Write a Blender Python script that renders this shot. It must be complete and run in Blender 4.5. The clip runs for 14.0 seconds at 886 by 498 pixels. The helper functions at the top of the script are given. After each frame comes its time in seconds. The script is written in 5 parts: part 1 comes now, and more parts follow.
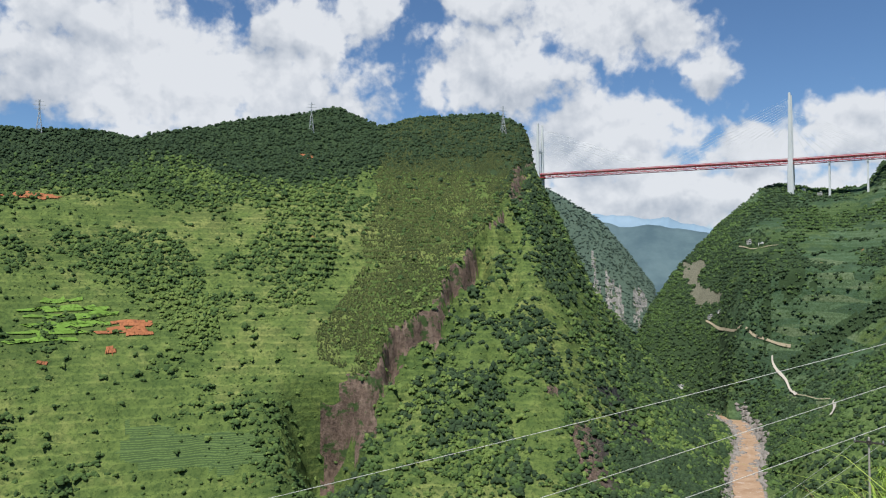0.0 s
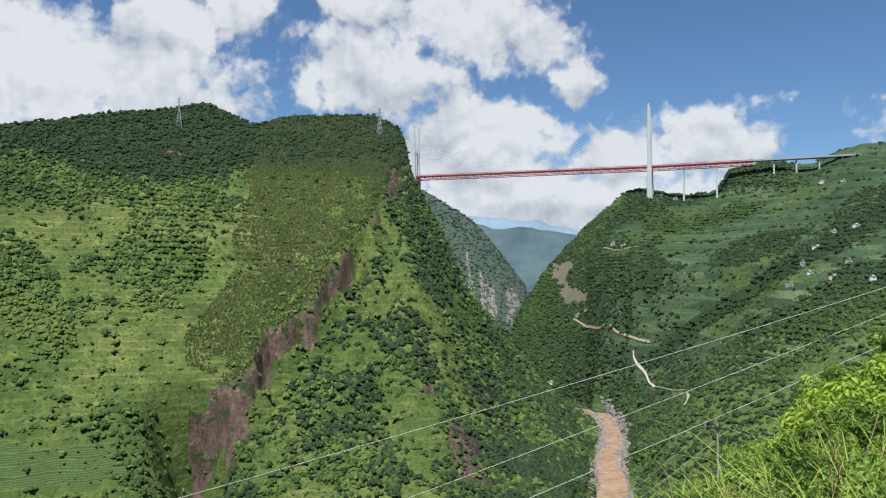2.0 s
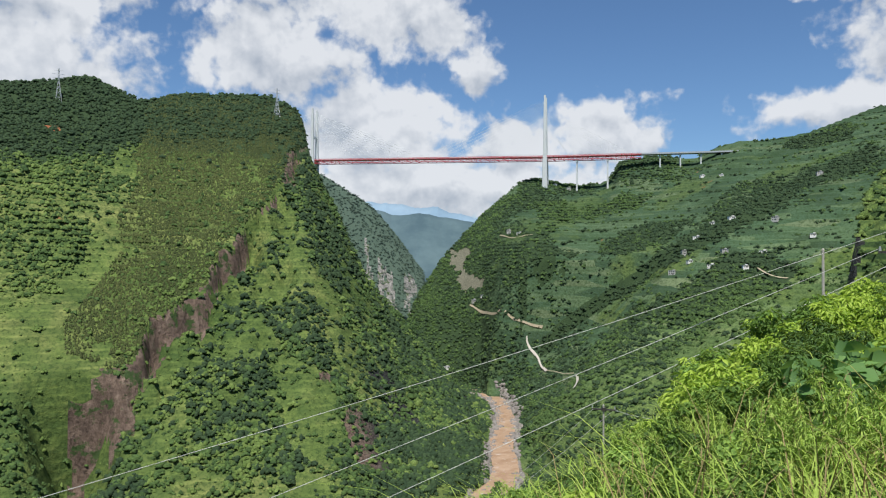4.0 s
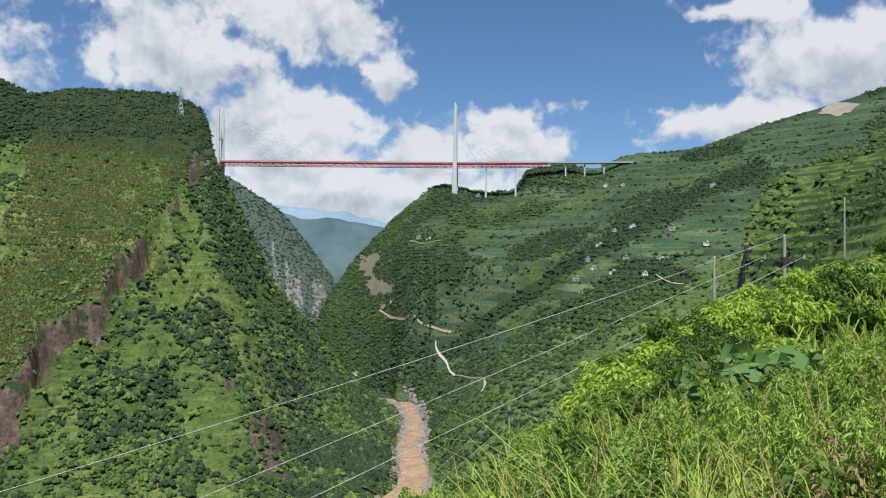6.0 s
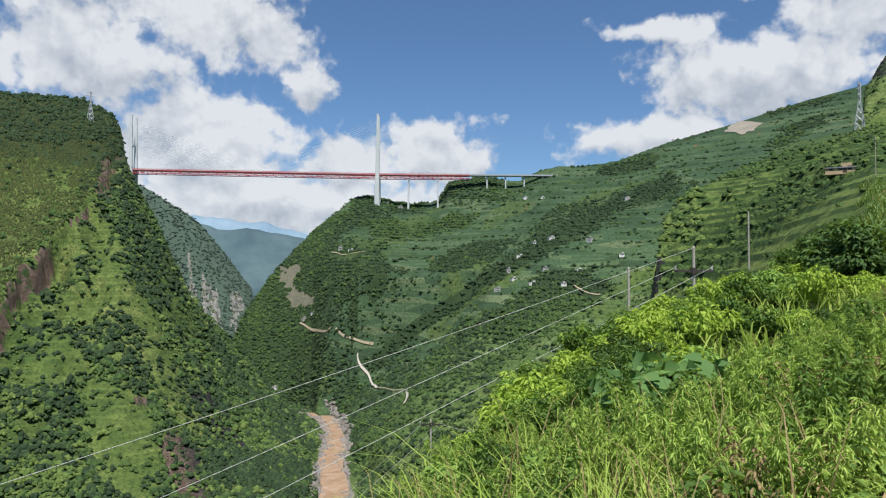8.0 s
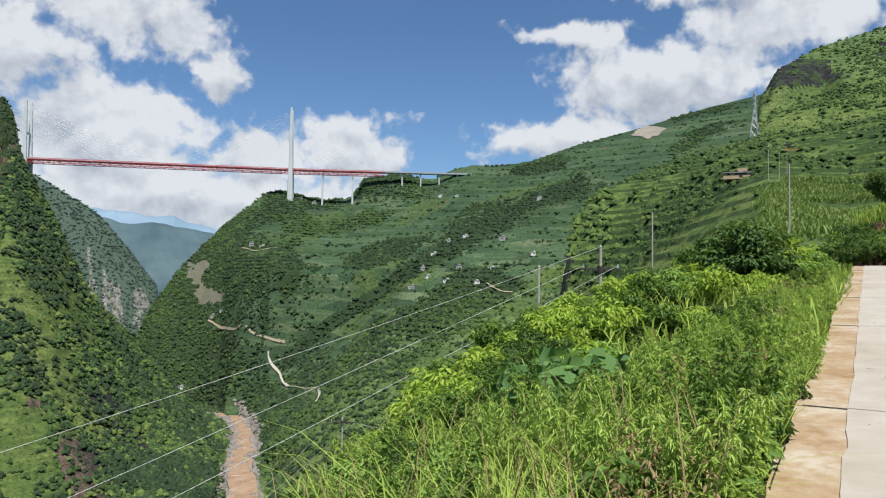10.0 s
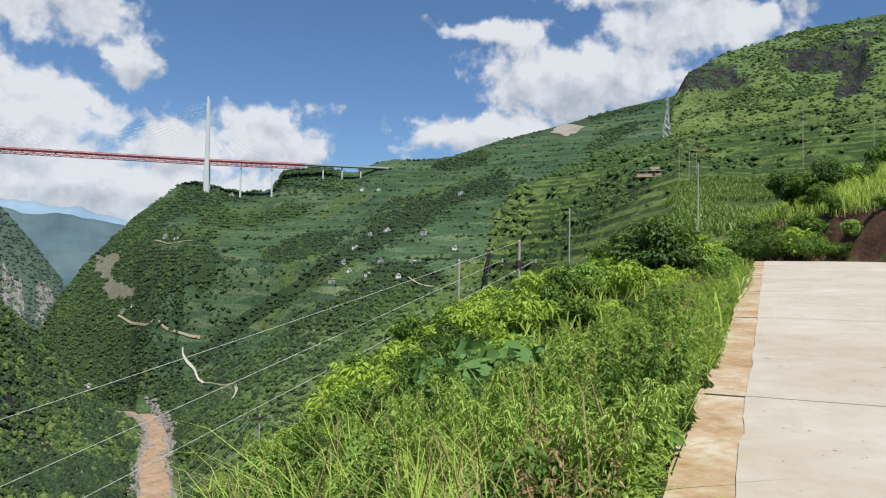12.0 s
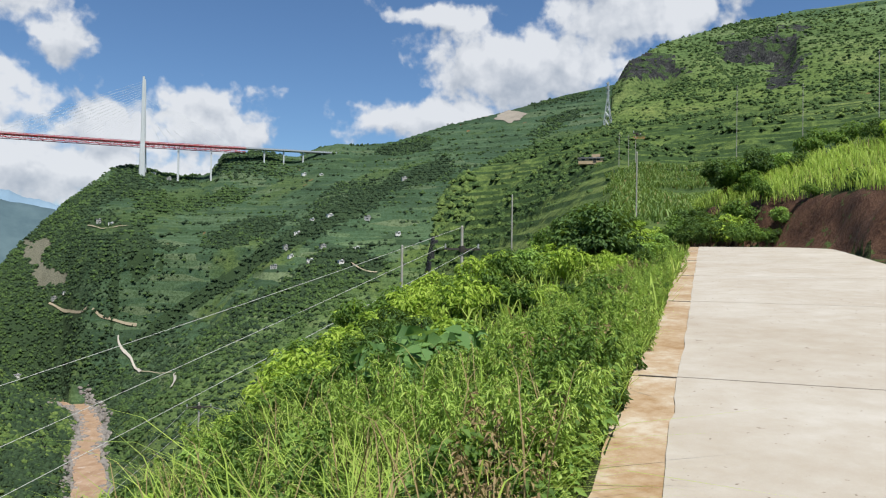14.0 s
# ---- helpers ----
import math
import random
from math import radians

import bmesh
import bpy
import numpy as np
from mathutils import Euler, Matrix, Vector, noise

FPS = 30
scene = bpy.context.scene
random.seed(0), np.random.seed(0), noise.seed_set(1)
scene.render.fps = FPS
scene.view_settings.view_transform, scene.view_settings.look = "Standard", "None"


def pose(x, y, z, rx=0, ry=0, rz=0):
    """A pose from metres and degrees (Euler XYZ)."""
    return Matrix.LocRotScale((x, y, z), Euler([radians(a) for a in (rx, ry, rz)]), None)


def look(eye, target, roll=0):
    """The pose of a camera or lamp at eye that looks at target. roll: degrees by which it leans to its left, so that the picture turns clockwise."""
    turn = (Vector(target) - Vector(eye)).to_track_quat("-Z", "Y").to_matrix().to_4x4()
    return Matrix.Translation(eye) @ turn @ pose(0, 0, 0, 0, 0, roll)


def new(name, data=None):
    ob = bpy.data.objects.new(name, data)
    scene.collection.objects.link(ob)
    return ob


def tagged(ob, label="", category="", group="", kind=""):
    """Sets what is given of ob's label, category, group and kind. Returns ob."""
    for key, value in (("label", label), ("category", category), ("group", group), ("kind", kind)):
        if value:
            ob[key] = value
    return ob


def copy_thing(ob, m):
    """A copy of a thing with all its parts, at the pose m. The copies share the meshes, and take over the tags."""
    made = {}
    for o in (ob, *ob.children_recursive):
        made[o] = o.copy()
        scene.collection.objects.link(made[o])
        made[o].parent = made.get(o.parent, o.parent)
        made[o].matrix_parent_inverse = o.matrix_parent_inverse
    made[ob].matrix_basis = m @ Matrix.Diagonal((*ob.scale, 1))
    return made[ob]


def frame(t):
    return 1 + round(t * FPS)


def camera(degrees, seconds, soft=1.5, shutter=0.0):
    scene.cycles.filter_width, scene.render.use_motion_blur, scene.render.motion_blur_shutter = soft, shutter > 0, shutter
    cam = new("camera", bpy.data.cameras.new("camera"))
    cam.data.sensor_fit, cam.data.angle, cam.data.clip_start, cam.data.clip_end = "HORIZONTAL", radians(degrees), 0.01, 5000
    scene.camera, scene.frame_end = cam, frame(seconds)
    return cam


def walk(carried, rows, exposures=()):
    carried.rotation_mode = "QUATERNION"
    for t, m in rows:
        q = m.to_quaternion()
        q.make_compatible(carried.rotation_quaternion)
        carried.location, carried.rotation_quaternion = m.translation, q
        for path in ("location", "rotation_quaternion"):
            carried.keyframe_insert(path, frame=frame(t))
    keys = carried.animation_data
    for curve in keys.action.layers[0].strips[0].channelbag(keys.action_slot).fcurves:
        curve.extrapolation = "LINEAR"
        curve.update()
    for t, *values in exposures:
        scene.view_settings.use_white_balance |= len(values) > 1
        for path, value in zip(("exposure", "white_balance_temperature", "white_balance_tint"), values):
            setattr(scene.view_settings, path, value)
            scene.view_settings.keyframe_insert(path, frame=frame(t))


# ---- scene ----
cam = camera(62.08, 14.0, soft=1.2)
EYE = 1.65
# seconds, place from the first eye, yaw, pitch, roll
ROWS = [
    (0.0, 0.000, 0.000, 0.000, -0.00, 1.90, -0.00),
    (0.5, 0.013, -0.009, -0.010, -2.37, 1.73, -0.02),
    (1.0, 0.023, -0.017, -0.022, -4.58, 1.96, 0.23),
    (1.5, 0.022, -0.020, -0.044, -7.04, 2.11, 0.22),
    (2.0, 0.015, -0.021, -0.073, -9.59, 1.98, 0.32),
    (2.5, 0.024, -0.024, -0.077, -11.66, 1.39, 0.41),
    (3.0, 0.034, -0.024, -0.075, -13.41, 1.16, 0.34),
    (5.5, 0.101, -0.028, -0.075, -23.19, 1.07, -0.67),
    (6.0, 0.120, -0.026, -0.075, -24.51, 1.34, -0.54),
    (6.5, 0.141, -0.019, -0.076, -26.16, 1.72, -0.71),
    (7.0, 0.164, -0.010, -0.075, -27.56, 2.06, -0.54),
    (9.5, 0.268, 0.019, -0.097, -35.56, 2.08, -0.73),
    (10.0, 0.279, 0.018, -0.099, -37.21, 2.13, -0.71),
    (10.5, 0.300, 0.012, -0.100, -38.67, 2.17, -0.45),
    (11.0, 0.318, 0.006, -0.104, -39.97, 1.77, -0.54),
    (11.5, 0.332, 0.007, -0.109, -41.76, 1.64, -0.73),
    (12.0, 0.344, 0.011, -0.109, -43.32, 1.76, -0.84),
    (12.5, 0.366, 0.005, -0.110, -44.98, 2.20, -0.66),
    (13.0, 0.367, 0.005, -0.111, -45.78, 1.89, -0.77),
    (13.5, 0.370, -0.003, -0.118, -46.59, 1.45, -0.95),
    (14.0, 0.372, -0.011, -0.116, -47.69, 0.71, -0.80),
]
walk(cam, [(t, pose(x, y, EYE + z, 90 + pitch, roll, yaw)) for t, x, y, z, yaw, pitch, roll in ROWS],
     exposures=[(0.0, 0.33, 6200.0, 10.0), (14.0, 0.33, 6200.0, 10.0)])

# ---- sun, sky and clouds ----
SUN_AZ, SUN_EL = -158.0, 63.0
sun = new("sun", bpy.data.lights.new("sun", "SUN"))
sun.data.energy, sun.data.angle, sun.data.color = 5.0, radians(0.5), (1.0, 0.95, 0.86)
sun_way = Vector((math.sin(radians(SUN_AZ)) * math.cos(radians(SUN_EL)), math.cos(radians(SUN_AZ)) * math.cos(radians(SUN_EL)), math.sin(radians(SUN_EL))))
sun.matrix_world = look((0, 0, 0), -sun_way)
sun.location = (-40, -20, 90)


class Nodes:
    """Short hand for a node tree: n(type, inputs by index or name, settings)."""

    def __init__(self, tree):
        self.tree = tree
        tree.nodes.clear()

    def __call__(self, kind, ins=(), **sets):
        node = self.tree.nodes.new(kind)
        for k, v in sets.items():
            setattr(node, k, v)
        for key, value in (ins.items() if isinstance(ins, dict) else enumerate(ins)):
            if value is None:
                continue
            if isinstance(value, bpy.types.NodeSocket):
                self.tree.links.new(value, node.inputs[key])
            else:
                node.inputs[key].default_value = value
        return node

    def math(self, op, a, b=None, c=None, clamp=False):
        return self("ShaderNodeMath", (a, b, c), operation=op, use_clamp=clamp).outputs[0]

    def vec(self, op, a, b=None, c=None):
        node = self("ShaderNodeVectorMath", (a, b, c), operation=op)
        return node.outputs["Value"] if op in ("LENGTH", "DOT_PRODUCT", "DISTANCE") else node.outputs[0]

    def noise(self, vector, scale, detail=4.0, rough=0.55, distortion=0.0, colour=False):
        node = self("ShaderNodeTexNoise", {"Vector": vector, "Scale": scale, "Detail": detail, "Roughness": rough, "Distortion": distortion})
        return node.outputs["Color" if colour else "Fac"]

    def ramp(self, fac, stops, ease="LINEAR"):
        node = self("ShaderNodeValToRGB", (fac,))
        node.color_ramp.interpolation = ease
        e = node.color_ramp.elements
        while len(e) < len(stops):
            e.new(0.5)
        for el, (p, c) in zip(e, stops):
            el.position, el.color = p, (*c, 1) if len(c) == 3 else c
        return node.outputs[0]

    def smooth(self, x, lo, hi, to=(0.0, 1.0)):
        node = self("ShaderNodeMapRange", {0: x, 1: lo, 2: hi, 3: to[0], 4: to[1]}, interpolation_type="SMOOTHSTEP")
        return node.outputs[0]

    def mix(self, fac, a, b, blend="MIX"):
        node = self("ShaderNodeMix", data_type="RGBA", blend_type=blend)
        for key, value in ((0, fac), (6, a), (7, b)):
            if isinstance(value, bpy.types.NodeSocket):
                self.tree.links.new(value, node.inputs[key])
            else:
                node.inputs[key].default_value = (*value, 1) if isinstance(value, tuple) and len(value) == 3 else value
        return node.outputs[2]


# clouds: azimuth, elevation, half width, half height (degrees)
CLOUDS = [
    (-20, 14, 17, 4.6), (-11, 17.5, 5, 4), (-6.5, 20.5, 3, 3.5), (-25, 18, 8, 2.6), (5, 15.5, 7.5, 4), (12.5, 19.8, 6.5, 4.6),
    (16.5, 18, 3.5, 3.2), (12, 9.6, 8, 4.6), (20, 14.6, 2.3, 2.2), (17, 5.5, 20, 2.6), (30, 9.6, 4.5, 3.0), (23.5, 9, 4.5, 2.6),
    (-20, 21.5, 7, 1.6), (3, 20.5, 4, 2.2), (47, 18.4, 4.5, 1.1), (54, 14.5, 9, 3.4), (62, 18, 8, 2.6),
    (48, 10.5, 8, 2.0), (57, 21, 6, 1.4), (74, 20.5, 10, 1.8),
]
world = bpy.data.worlds.new("world")
scene.world = world
world.use_nodes = True
n = Nodes(world.node_tree)
sky = n("ShaderNodeTexSky", sky_type="NISHITA", sun_disc=False, sun_elevation=radians(SUN_EL), sun_rotation=radians(SUN_AZ), altitude=1000.0, air_density=1.0, dust_density=0.6, ozone_density=1.6)
way = n.vec("NORMALIZE", n("ShaderNodeTexCoord").outputs["Generated"])
xyz = n("ShaderNodeSeparateXYZ", (way,))
az = n.math("MULTIPLY", n.math("ARCTAN2", xyz.outputs[0], xyz.outputs[1]), 57.2958)
el = n.math("MULTIPLY", n.math("ARCSINE", xyz.outputs[2]), 57.2958)
flat = n("ShaderNodeCombineXYZ", (az, el, 0.0)).outputs[0]


def cloud_density(at):
    """How thick the clouds stand in a direction: soft heaps with billowing edges."""
    wisp = n.vec("MULTIPLY_ADD", n.vec("SUBTRACT", n.noise(at, 0.22, 4, 0.6, colour=True), (0.5, 0.5, 0.5)), (5.0, 3.6, 0.0), at)
    near = None
    for a, e, w, h in CLOUDS:
        d = n.vec("LENGTH", n.vec("MULTIPLY", n.vec("SUBTRACT", wisp, (a, e, 0.0)), (1 / w, 1 / h, 0.0)))
        near = d if near is None else n("ShaderNodeMath", (near, d, 0.25), operation="SMOOTH_MIN").outputs[0]
    heap = n("ShaderNodeTexVoronoi", {"Vector": wisp, "Scale": 0.42, "Smoothness": 0.35, "Detail": 2.0, "Roughness": 0.55}, feature="SMOOTH_F1").outputs["Distance"]
    fine = n.noise(at, 0.5, 8, 0.57)
    ragged = n.math("ADD", n.math("MULTIPLY", n.math("SUBTRACT", fine, 0.5), 1.25), n.math("MULTIPLY", n.math("SUBTRACT", 0.45, heap), 0.55))
    return n.math("SUBTRACT", ragged, near)


thick = cloud_density(flat)
toward = cloud_density(n.vec("ADD", flat, (0.35, 1.0, 0.0)))
rest = n.math("MULTIPLY", n.smooth(el, 24.0, 34.0), n.smooth(n.noise(way, 3.2, 7, 0.6), 0.60, 0.72))
cover = n.math("MAXIMUM", n.smooth(thick, -1.42, -0.92), rest)
body = n.noise(flat, 0.13, 4, 0.55)
lit = n.math("MULTIPLY_ADD", n.math("SUBTRACT", thick, toward), 0.85, 0.30)
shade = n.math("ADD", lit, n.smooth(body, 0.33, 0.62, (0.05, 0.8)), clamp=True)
white = n.mix(shade, (5.1, 5.55, 6.2), (9.2, 9.25, 9.3))
thin = n.math("MULTIPLY", cover, 0.96)
blue = n.mix(1.0, sky.outputs[0], (0.9, 1.09, 1.24), "MULTIPLY")
colour = n.mix(thin, blue, white)
back = n("ShaderNodeBackground", (colour, 0.068))
n("ShaderNodeOutputWorld", (back.outputs[0],))

# ---- materials ----


def material(name, paint):
    m = bpy.data.materials.new(name)
    m.use_nodes = True
    n = Nodes(m.node_tree)
    shader = n("ShaderNodeBsdfPrincipled", {"Roughness": 0.9, "Specular IOR Level": 0.25})
    n("ShaderNodeOutputMaterial", (shader.outputs[0],))
    paint(n, shader)
    return m


def link(n, shader, key, value):
    if isinstance(value, bpy.types.NodeSocket):
        n.tree.links.new(value, shader.inputs[key])
    else:
        shader.inputs[key].default_value = (*value, 1) if isinstance(value, tuple) and len(value) == 3 else value


def bump(n, shader, height, strength=0.5, distance=0.1):
    link(n, shader, "Normal", n("ShaderNodeBump", {"Height": height, "Strength": strength, "Distance": distance}).outputs[0])


def plain(name, colour, rough=0.8, scale=6.0, spread=0.25, metal=0.0, grain=0.3):
    """A painted or mineral surface with grain and stains."""
    def paint(n, s):
        at = n("ShaderNodeNewGeometry").outputs["Position"]
        big, small = n.noise(at, scale * 0.15, 3), n.noise(at, scale, 6, 0.65)
        f = n.math("ADD", n.math("MULTIPLY", big, 0.6), n.math("MULTIPLY", small, 0.4))
        dark = tuple(c * (1 - spread) for c in colour)
        pale = tuple(min(1.0, c * (1 + spread)) for c in colour)
        link(n, s, "Base Color", n.ramp(f, [(0.3, dark), (0.7, pale)]))
        link(n, s, "Roughness", rough)
        link(n, s, "Metallic", metal)
        bump(n, s, small, grain, 0.5 / scale)
    return material(name, paint)


def leafy(name, dark, pale, scale=0.15, dry=0.0, relief=0.0, translucent=0.0):
    """Foliage: each leaf or clump has its own shade between dark and pale."""
    def paint(n, s):
        geo = n("ShaderNodeNewGeometry")
        at = geo.outputs["Position"]
        own = geo.outputs["Random Per Island"]
        f = n.math("ADD", n.math("MULTIPLY", own, 0.55), n.math("MULTIPLY", n.noise(at, scale, 4), 0.55), clamp=True)
        c = n.ramp(f, [(0.15, dark), (0.85, pale)])
        if dry:
            c = n.mix(n.smooth(own, 1 - dry, 1.0), c, (0.30, 0.20, 0.09))
        # hollows of the relief get their shade in the colour as well
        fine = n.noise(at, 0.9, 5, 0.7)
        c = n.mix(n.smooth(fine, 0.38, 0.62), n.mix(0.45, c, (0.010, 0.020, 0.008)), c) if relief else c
        link(n, s, "Base Color", c)
        link(n, s, "Roughness", 0.65 if not relief else 0.95)
        if translucent:
            glow = n("ShaderNodeBsdfTranslucent", {"Color": n.mix(0.35, c, (0.30, 0.42, 0.03))})
            both = n("ShaderNodeMixShader", (translucent, s.outputs[0], glow.outputs[0]))
            out = [k for k in n.tree.nodes if k.type == "OUTPUT_MATERIAL"][0]
            n.tree.links.new(both.outputs[0], out.inputs[0])
        if relief:
            bump(n, s, fine, 1.0, relief)
    return material(name, paint)


def paint_ground(n, s):
    geo = n("ShaderNodeNewGeometry")
    at = geo.outputs["Position"]
    up = n("ShaderNodeSeparateXYZ", (geo.outputs["Normal"],)).outputs[2]
    p = n("ShaderNodeSeparateXYZ", (at,))
    reach = n.vec("LENGTH", at)
    big = n.noise(at, 0.006, 5, 0.6)
    mid = n.noise(at, 0.035, 6, 0.65)
    small = n.noise(at, 0.25, 6, 0.7)
    grass = n.ramp(n.math("ADD", n.math("MULTIPLY", big, 0.5), n.math("MULTIPLY", mid, 0.5)),
                   [(0.36, (0.066, 0.105, 0.028)), (0.5, (0.122, 0.166, 0.044)), (0.62, (0.205, 0.225, 0.072))])
    # terraced fields: strips along the contour lines, each with its own crop
    strip = n("ShaderNodeCombineXYZ", (n.math("MULTIPLY", p.outputs[0], 0.012), n.math("MULTIPLY", p.outputs[1], 0.012), n.math("MULTIPLY", p.outputs[2], 0.085))).outputs[0]
    cell = n("ShaderNodeTexVoronoi", {"Vector": strip, "Scale": 1.0, "Randomness": 0.9}, feature="F1").outputs["Color"]
    # crop tones are greyed towards blue, with the far hill's haze in them
    crop = n.ramp(n("ShaderNodeSeparateColor", (cell,)).outputs[0],
                  [(0.0, (0.036, 0.068, 0.040)), (0.25, (0.054, 0.100, 0.054)), (0.5, (0.076, 0.128, 0.066)), (0.72, (0.105, 0.158, 0.080)), (0.9, (0.145, 0.185, 0.098))], "CONSTANT")
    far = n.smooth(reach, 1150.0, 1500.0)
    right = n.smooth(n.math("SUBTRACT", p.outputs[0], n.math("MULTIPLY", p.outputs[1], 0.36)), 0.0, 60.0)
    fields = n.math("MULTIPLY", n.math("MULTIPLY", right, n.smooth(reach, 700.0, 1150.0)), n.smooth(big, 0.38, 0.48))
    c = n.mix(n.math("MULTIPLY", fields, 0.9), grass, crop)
    # aerial haze put into the colour: the far hill turns bluer
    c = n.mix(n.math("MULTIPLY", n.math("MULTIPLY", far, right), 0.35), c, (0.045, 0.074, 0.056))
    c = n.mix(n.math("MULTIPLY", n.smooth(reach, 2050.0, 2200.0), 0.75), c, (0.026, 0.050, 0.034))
    # overgrown risers between the terraces of each hill
    high = p.outputs[2]
    left_riser = n.math("MULTIPLY", n.smooth(n.math("FRACT", n.math("DIVIDE", high, 8.0)), 0.15, 0.35), n.math("SUBTRACT", 1.0, right))
    far_riser = n.math("MULTIPLY", n.smooth(n.math("FRACT", n.math("DIVIDE", high, 7.0)), 0.15, 0.35), n.math("MULTIPLY", right, far))
    spur_zone = n.math("MULTIPLY", n.smooth(reach, 120.0, 200.0), n.smooth(reach, 1150.0, 1050.0))
    spur_riser = n.math("MULTIPLY", n.smooth(n.math("FRACT", n.math("DIVIDE", high, 4.6)), 0.45, 0.62), n.math("MULTIPLY", right, n.math("MULTIPLY", spur_zone, n.smooth(reach, 760.0, 560.0, (0.25, 1.0)))))
    c = n.mix(n.math("MULTIPLY", n.math("MULTIPLY", right, spur_zone), 0.35), c, (0.13, 0.19, 0.05))
    riser = n.math("ADD", n.math("MULTIPLY", left_riser, 0.35), n.math("ADD", n.math("MULTIPLY", far_riser, 0.4), n.math("MULTIPLY", spur_riser, 0.9)))
    c = n.mix(n.math("MULTIPLY", riser, n.smooth(n.noise(at, 0.05, 4, 0.6), 0.36, 0.5)), c, (0.030, 0.056, 0.020))
    # dead leaves and soil, darkened in colour for shade under the roadside plants
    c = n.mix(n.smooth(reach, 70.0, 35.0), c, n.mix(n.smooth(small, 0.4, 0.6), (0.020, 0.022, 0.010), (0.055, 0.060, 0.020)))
    wood = n.math("MULTIPLY", n.smooth(n.noise(at, 0.009, 5, 0.6), 0.55, 0.62), 0.3)
    c = n.mix(wood, c, (0.022, 0.045, 0.014))
    # dark risers between the terraces and small scrub
    c = n.mix(n.math("MULTIPLY", n.smooth(small, 0.47, 0.60), 0.6), c, (0.028, 0.052, 0.016))
    grain = n.noise(at, 1.4, 5, 0.7)
    c = n.mix(n.math("MULTIPLY", n.smooth(grain, 0.45, 0.62), n.smooth(reach, 900.0, 500.0, (0.0, 0.55))), c, (0.030, 0.058, 0.016))
    soil = n.smooth(n.noise(n.vec("ADD", at, (700.0, 90.0, 0.0)), 0.012, 5, 0.6), 0.69, 0.73)
    c = n.mix(n.math("MULTIPLY", soil, 0.8), c, (0.26, 0.105, 0.045))
    rock = n.ramp(n.noise(at, 0.09, 8, 0.7), [(0.32, (0.035, 0.028, 0.022)), (0.5, (0.13, 0.10, 0.075)), (0.68, (0.23, 0.185, 0.15))])
    rock = n.mix(n.smooth(reach, 90.0, 200.0), n.ramp(n.noise(at, 1.3, 8, 0.7), [(0.3, (0.07, 0.032, 0.018)), (0.7, (0.22, 0.105, 0.06))]), rock)
    steep = n.math("ADD", up, n.math("MULTIPLY", n.math("SUBTRACT", mid, 0.5), 0.55))
    c = n.mix(n.math("MAXIMUM", n.smooth(steep, 0.20, 0.34), n.smooth(reach, 400.0, 700.0)), rock, c)
    link(n, s, "Base Color", c)
    link(n, s, "Roughness", 0.95)
    link(n, s, "Specular IOR Level", 0.1)
    bump(n, s, n.math("ADD", n.math("MULTIPLY", mid, 6.0), n.math("MULTIPLY", small, 1.2)), 0.9, 1.0)


def paint_crag(n, s):
    at = n("ShaderNodeNewGeometry").outputs["Position"]
    reach = n("ShaderNodeSeparateXYZ", (at,)).outputs[0]
    streak = n.noise(n.vec("MULTIPLY", at, (0.10, 0.10, 0.03)), 1.0, 8, 0.7)
    crack = n.noise(at, 0.2, 8, 0.75)
    f = n.math("ADD", n.math("MULTIPLY", streak, 0.6), n.math("MULTIPLY", crack, 0.4))
    warm = n.ramp(f, [(0.36, (0.045, 0.032, 0.026)), (0.5, (0.15, 0.105, 0.08)), (0.64, (0.27, 0.20, 0.155))])
    # near-black tones for the right-hand cliffs: their overhangs' shade put into the rock
    dark = n.ramp(f, [(0.38, (0.012, 0.013, 0.013)), (0.52, (0.035, 0.036, 0.035)), (0.68, (0.10, 0.10, 0.092))])
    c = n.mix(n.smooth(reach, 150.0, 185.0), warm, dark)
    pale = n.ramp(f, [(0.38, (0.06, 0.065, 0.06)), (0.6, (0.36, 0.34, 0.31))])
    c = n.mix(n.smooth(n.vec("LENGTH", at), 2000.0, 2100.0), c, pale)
    c = n.mix(n.smooth(n.noise(at, 0.07, 6, 0.65), 0.52, 0.6), c, (0.05, 0.085, 0.025))
    link(n, s, "Base Color", c)
    link(n, s, "Roughness", 0.95)
    bump(n, s, n.math("ADD", n.math("MULTIPLY", streak, 8.0), n.math("MULTIPLY", crack, 3.0)), 1.0, 1.0)


def paint_earth(n, s):
    at = n("ShaderNodeNewGeometry").outputs["Position"]
    big, fine = n.noise(at, 0.7, 6, 0.65), n.noise(at, 6.0, 7, 0.75)
    f = n.math("ADD", n.math("MULTIPLY", big, 0.55), n.math("MULTIPLY", fine, 0.45))
    # the bank's shade is put into these darkened earth tones
    c = n.ramp(f, [(0.34, (0.028, 0.015, 0.010)), (0.5, (0.085, 0.042, 0.025)), (0.66, (0.17, 0.092, 0.055))])
    c = n.mix(n.smooth(n.noise(at, 1.6, 5, 0.6), 0.58, 0.64), c, (0.07, 0.11, 0.025))
    link(n, s, "Base Color", c)
    link(n, s, "Roughness", 0.97)
    bump(n, s, n.math("ADD", big, n.math("MULTIPLY", fine, 0.5)), 1.0, 0.3)


EARTH = material("red_earth_bank", paint_earth)
CRAG = material("weathered_shaded_crag", paint_crag)
# undergrowth below the woods, with the trees' shade put into its colour
SHADED_FLOOR = leafy("shaded_undergrowth", (0.016, 0.034, 0.014), (0.040, 0.068, 0.024), 0.03, relief=0.6)
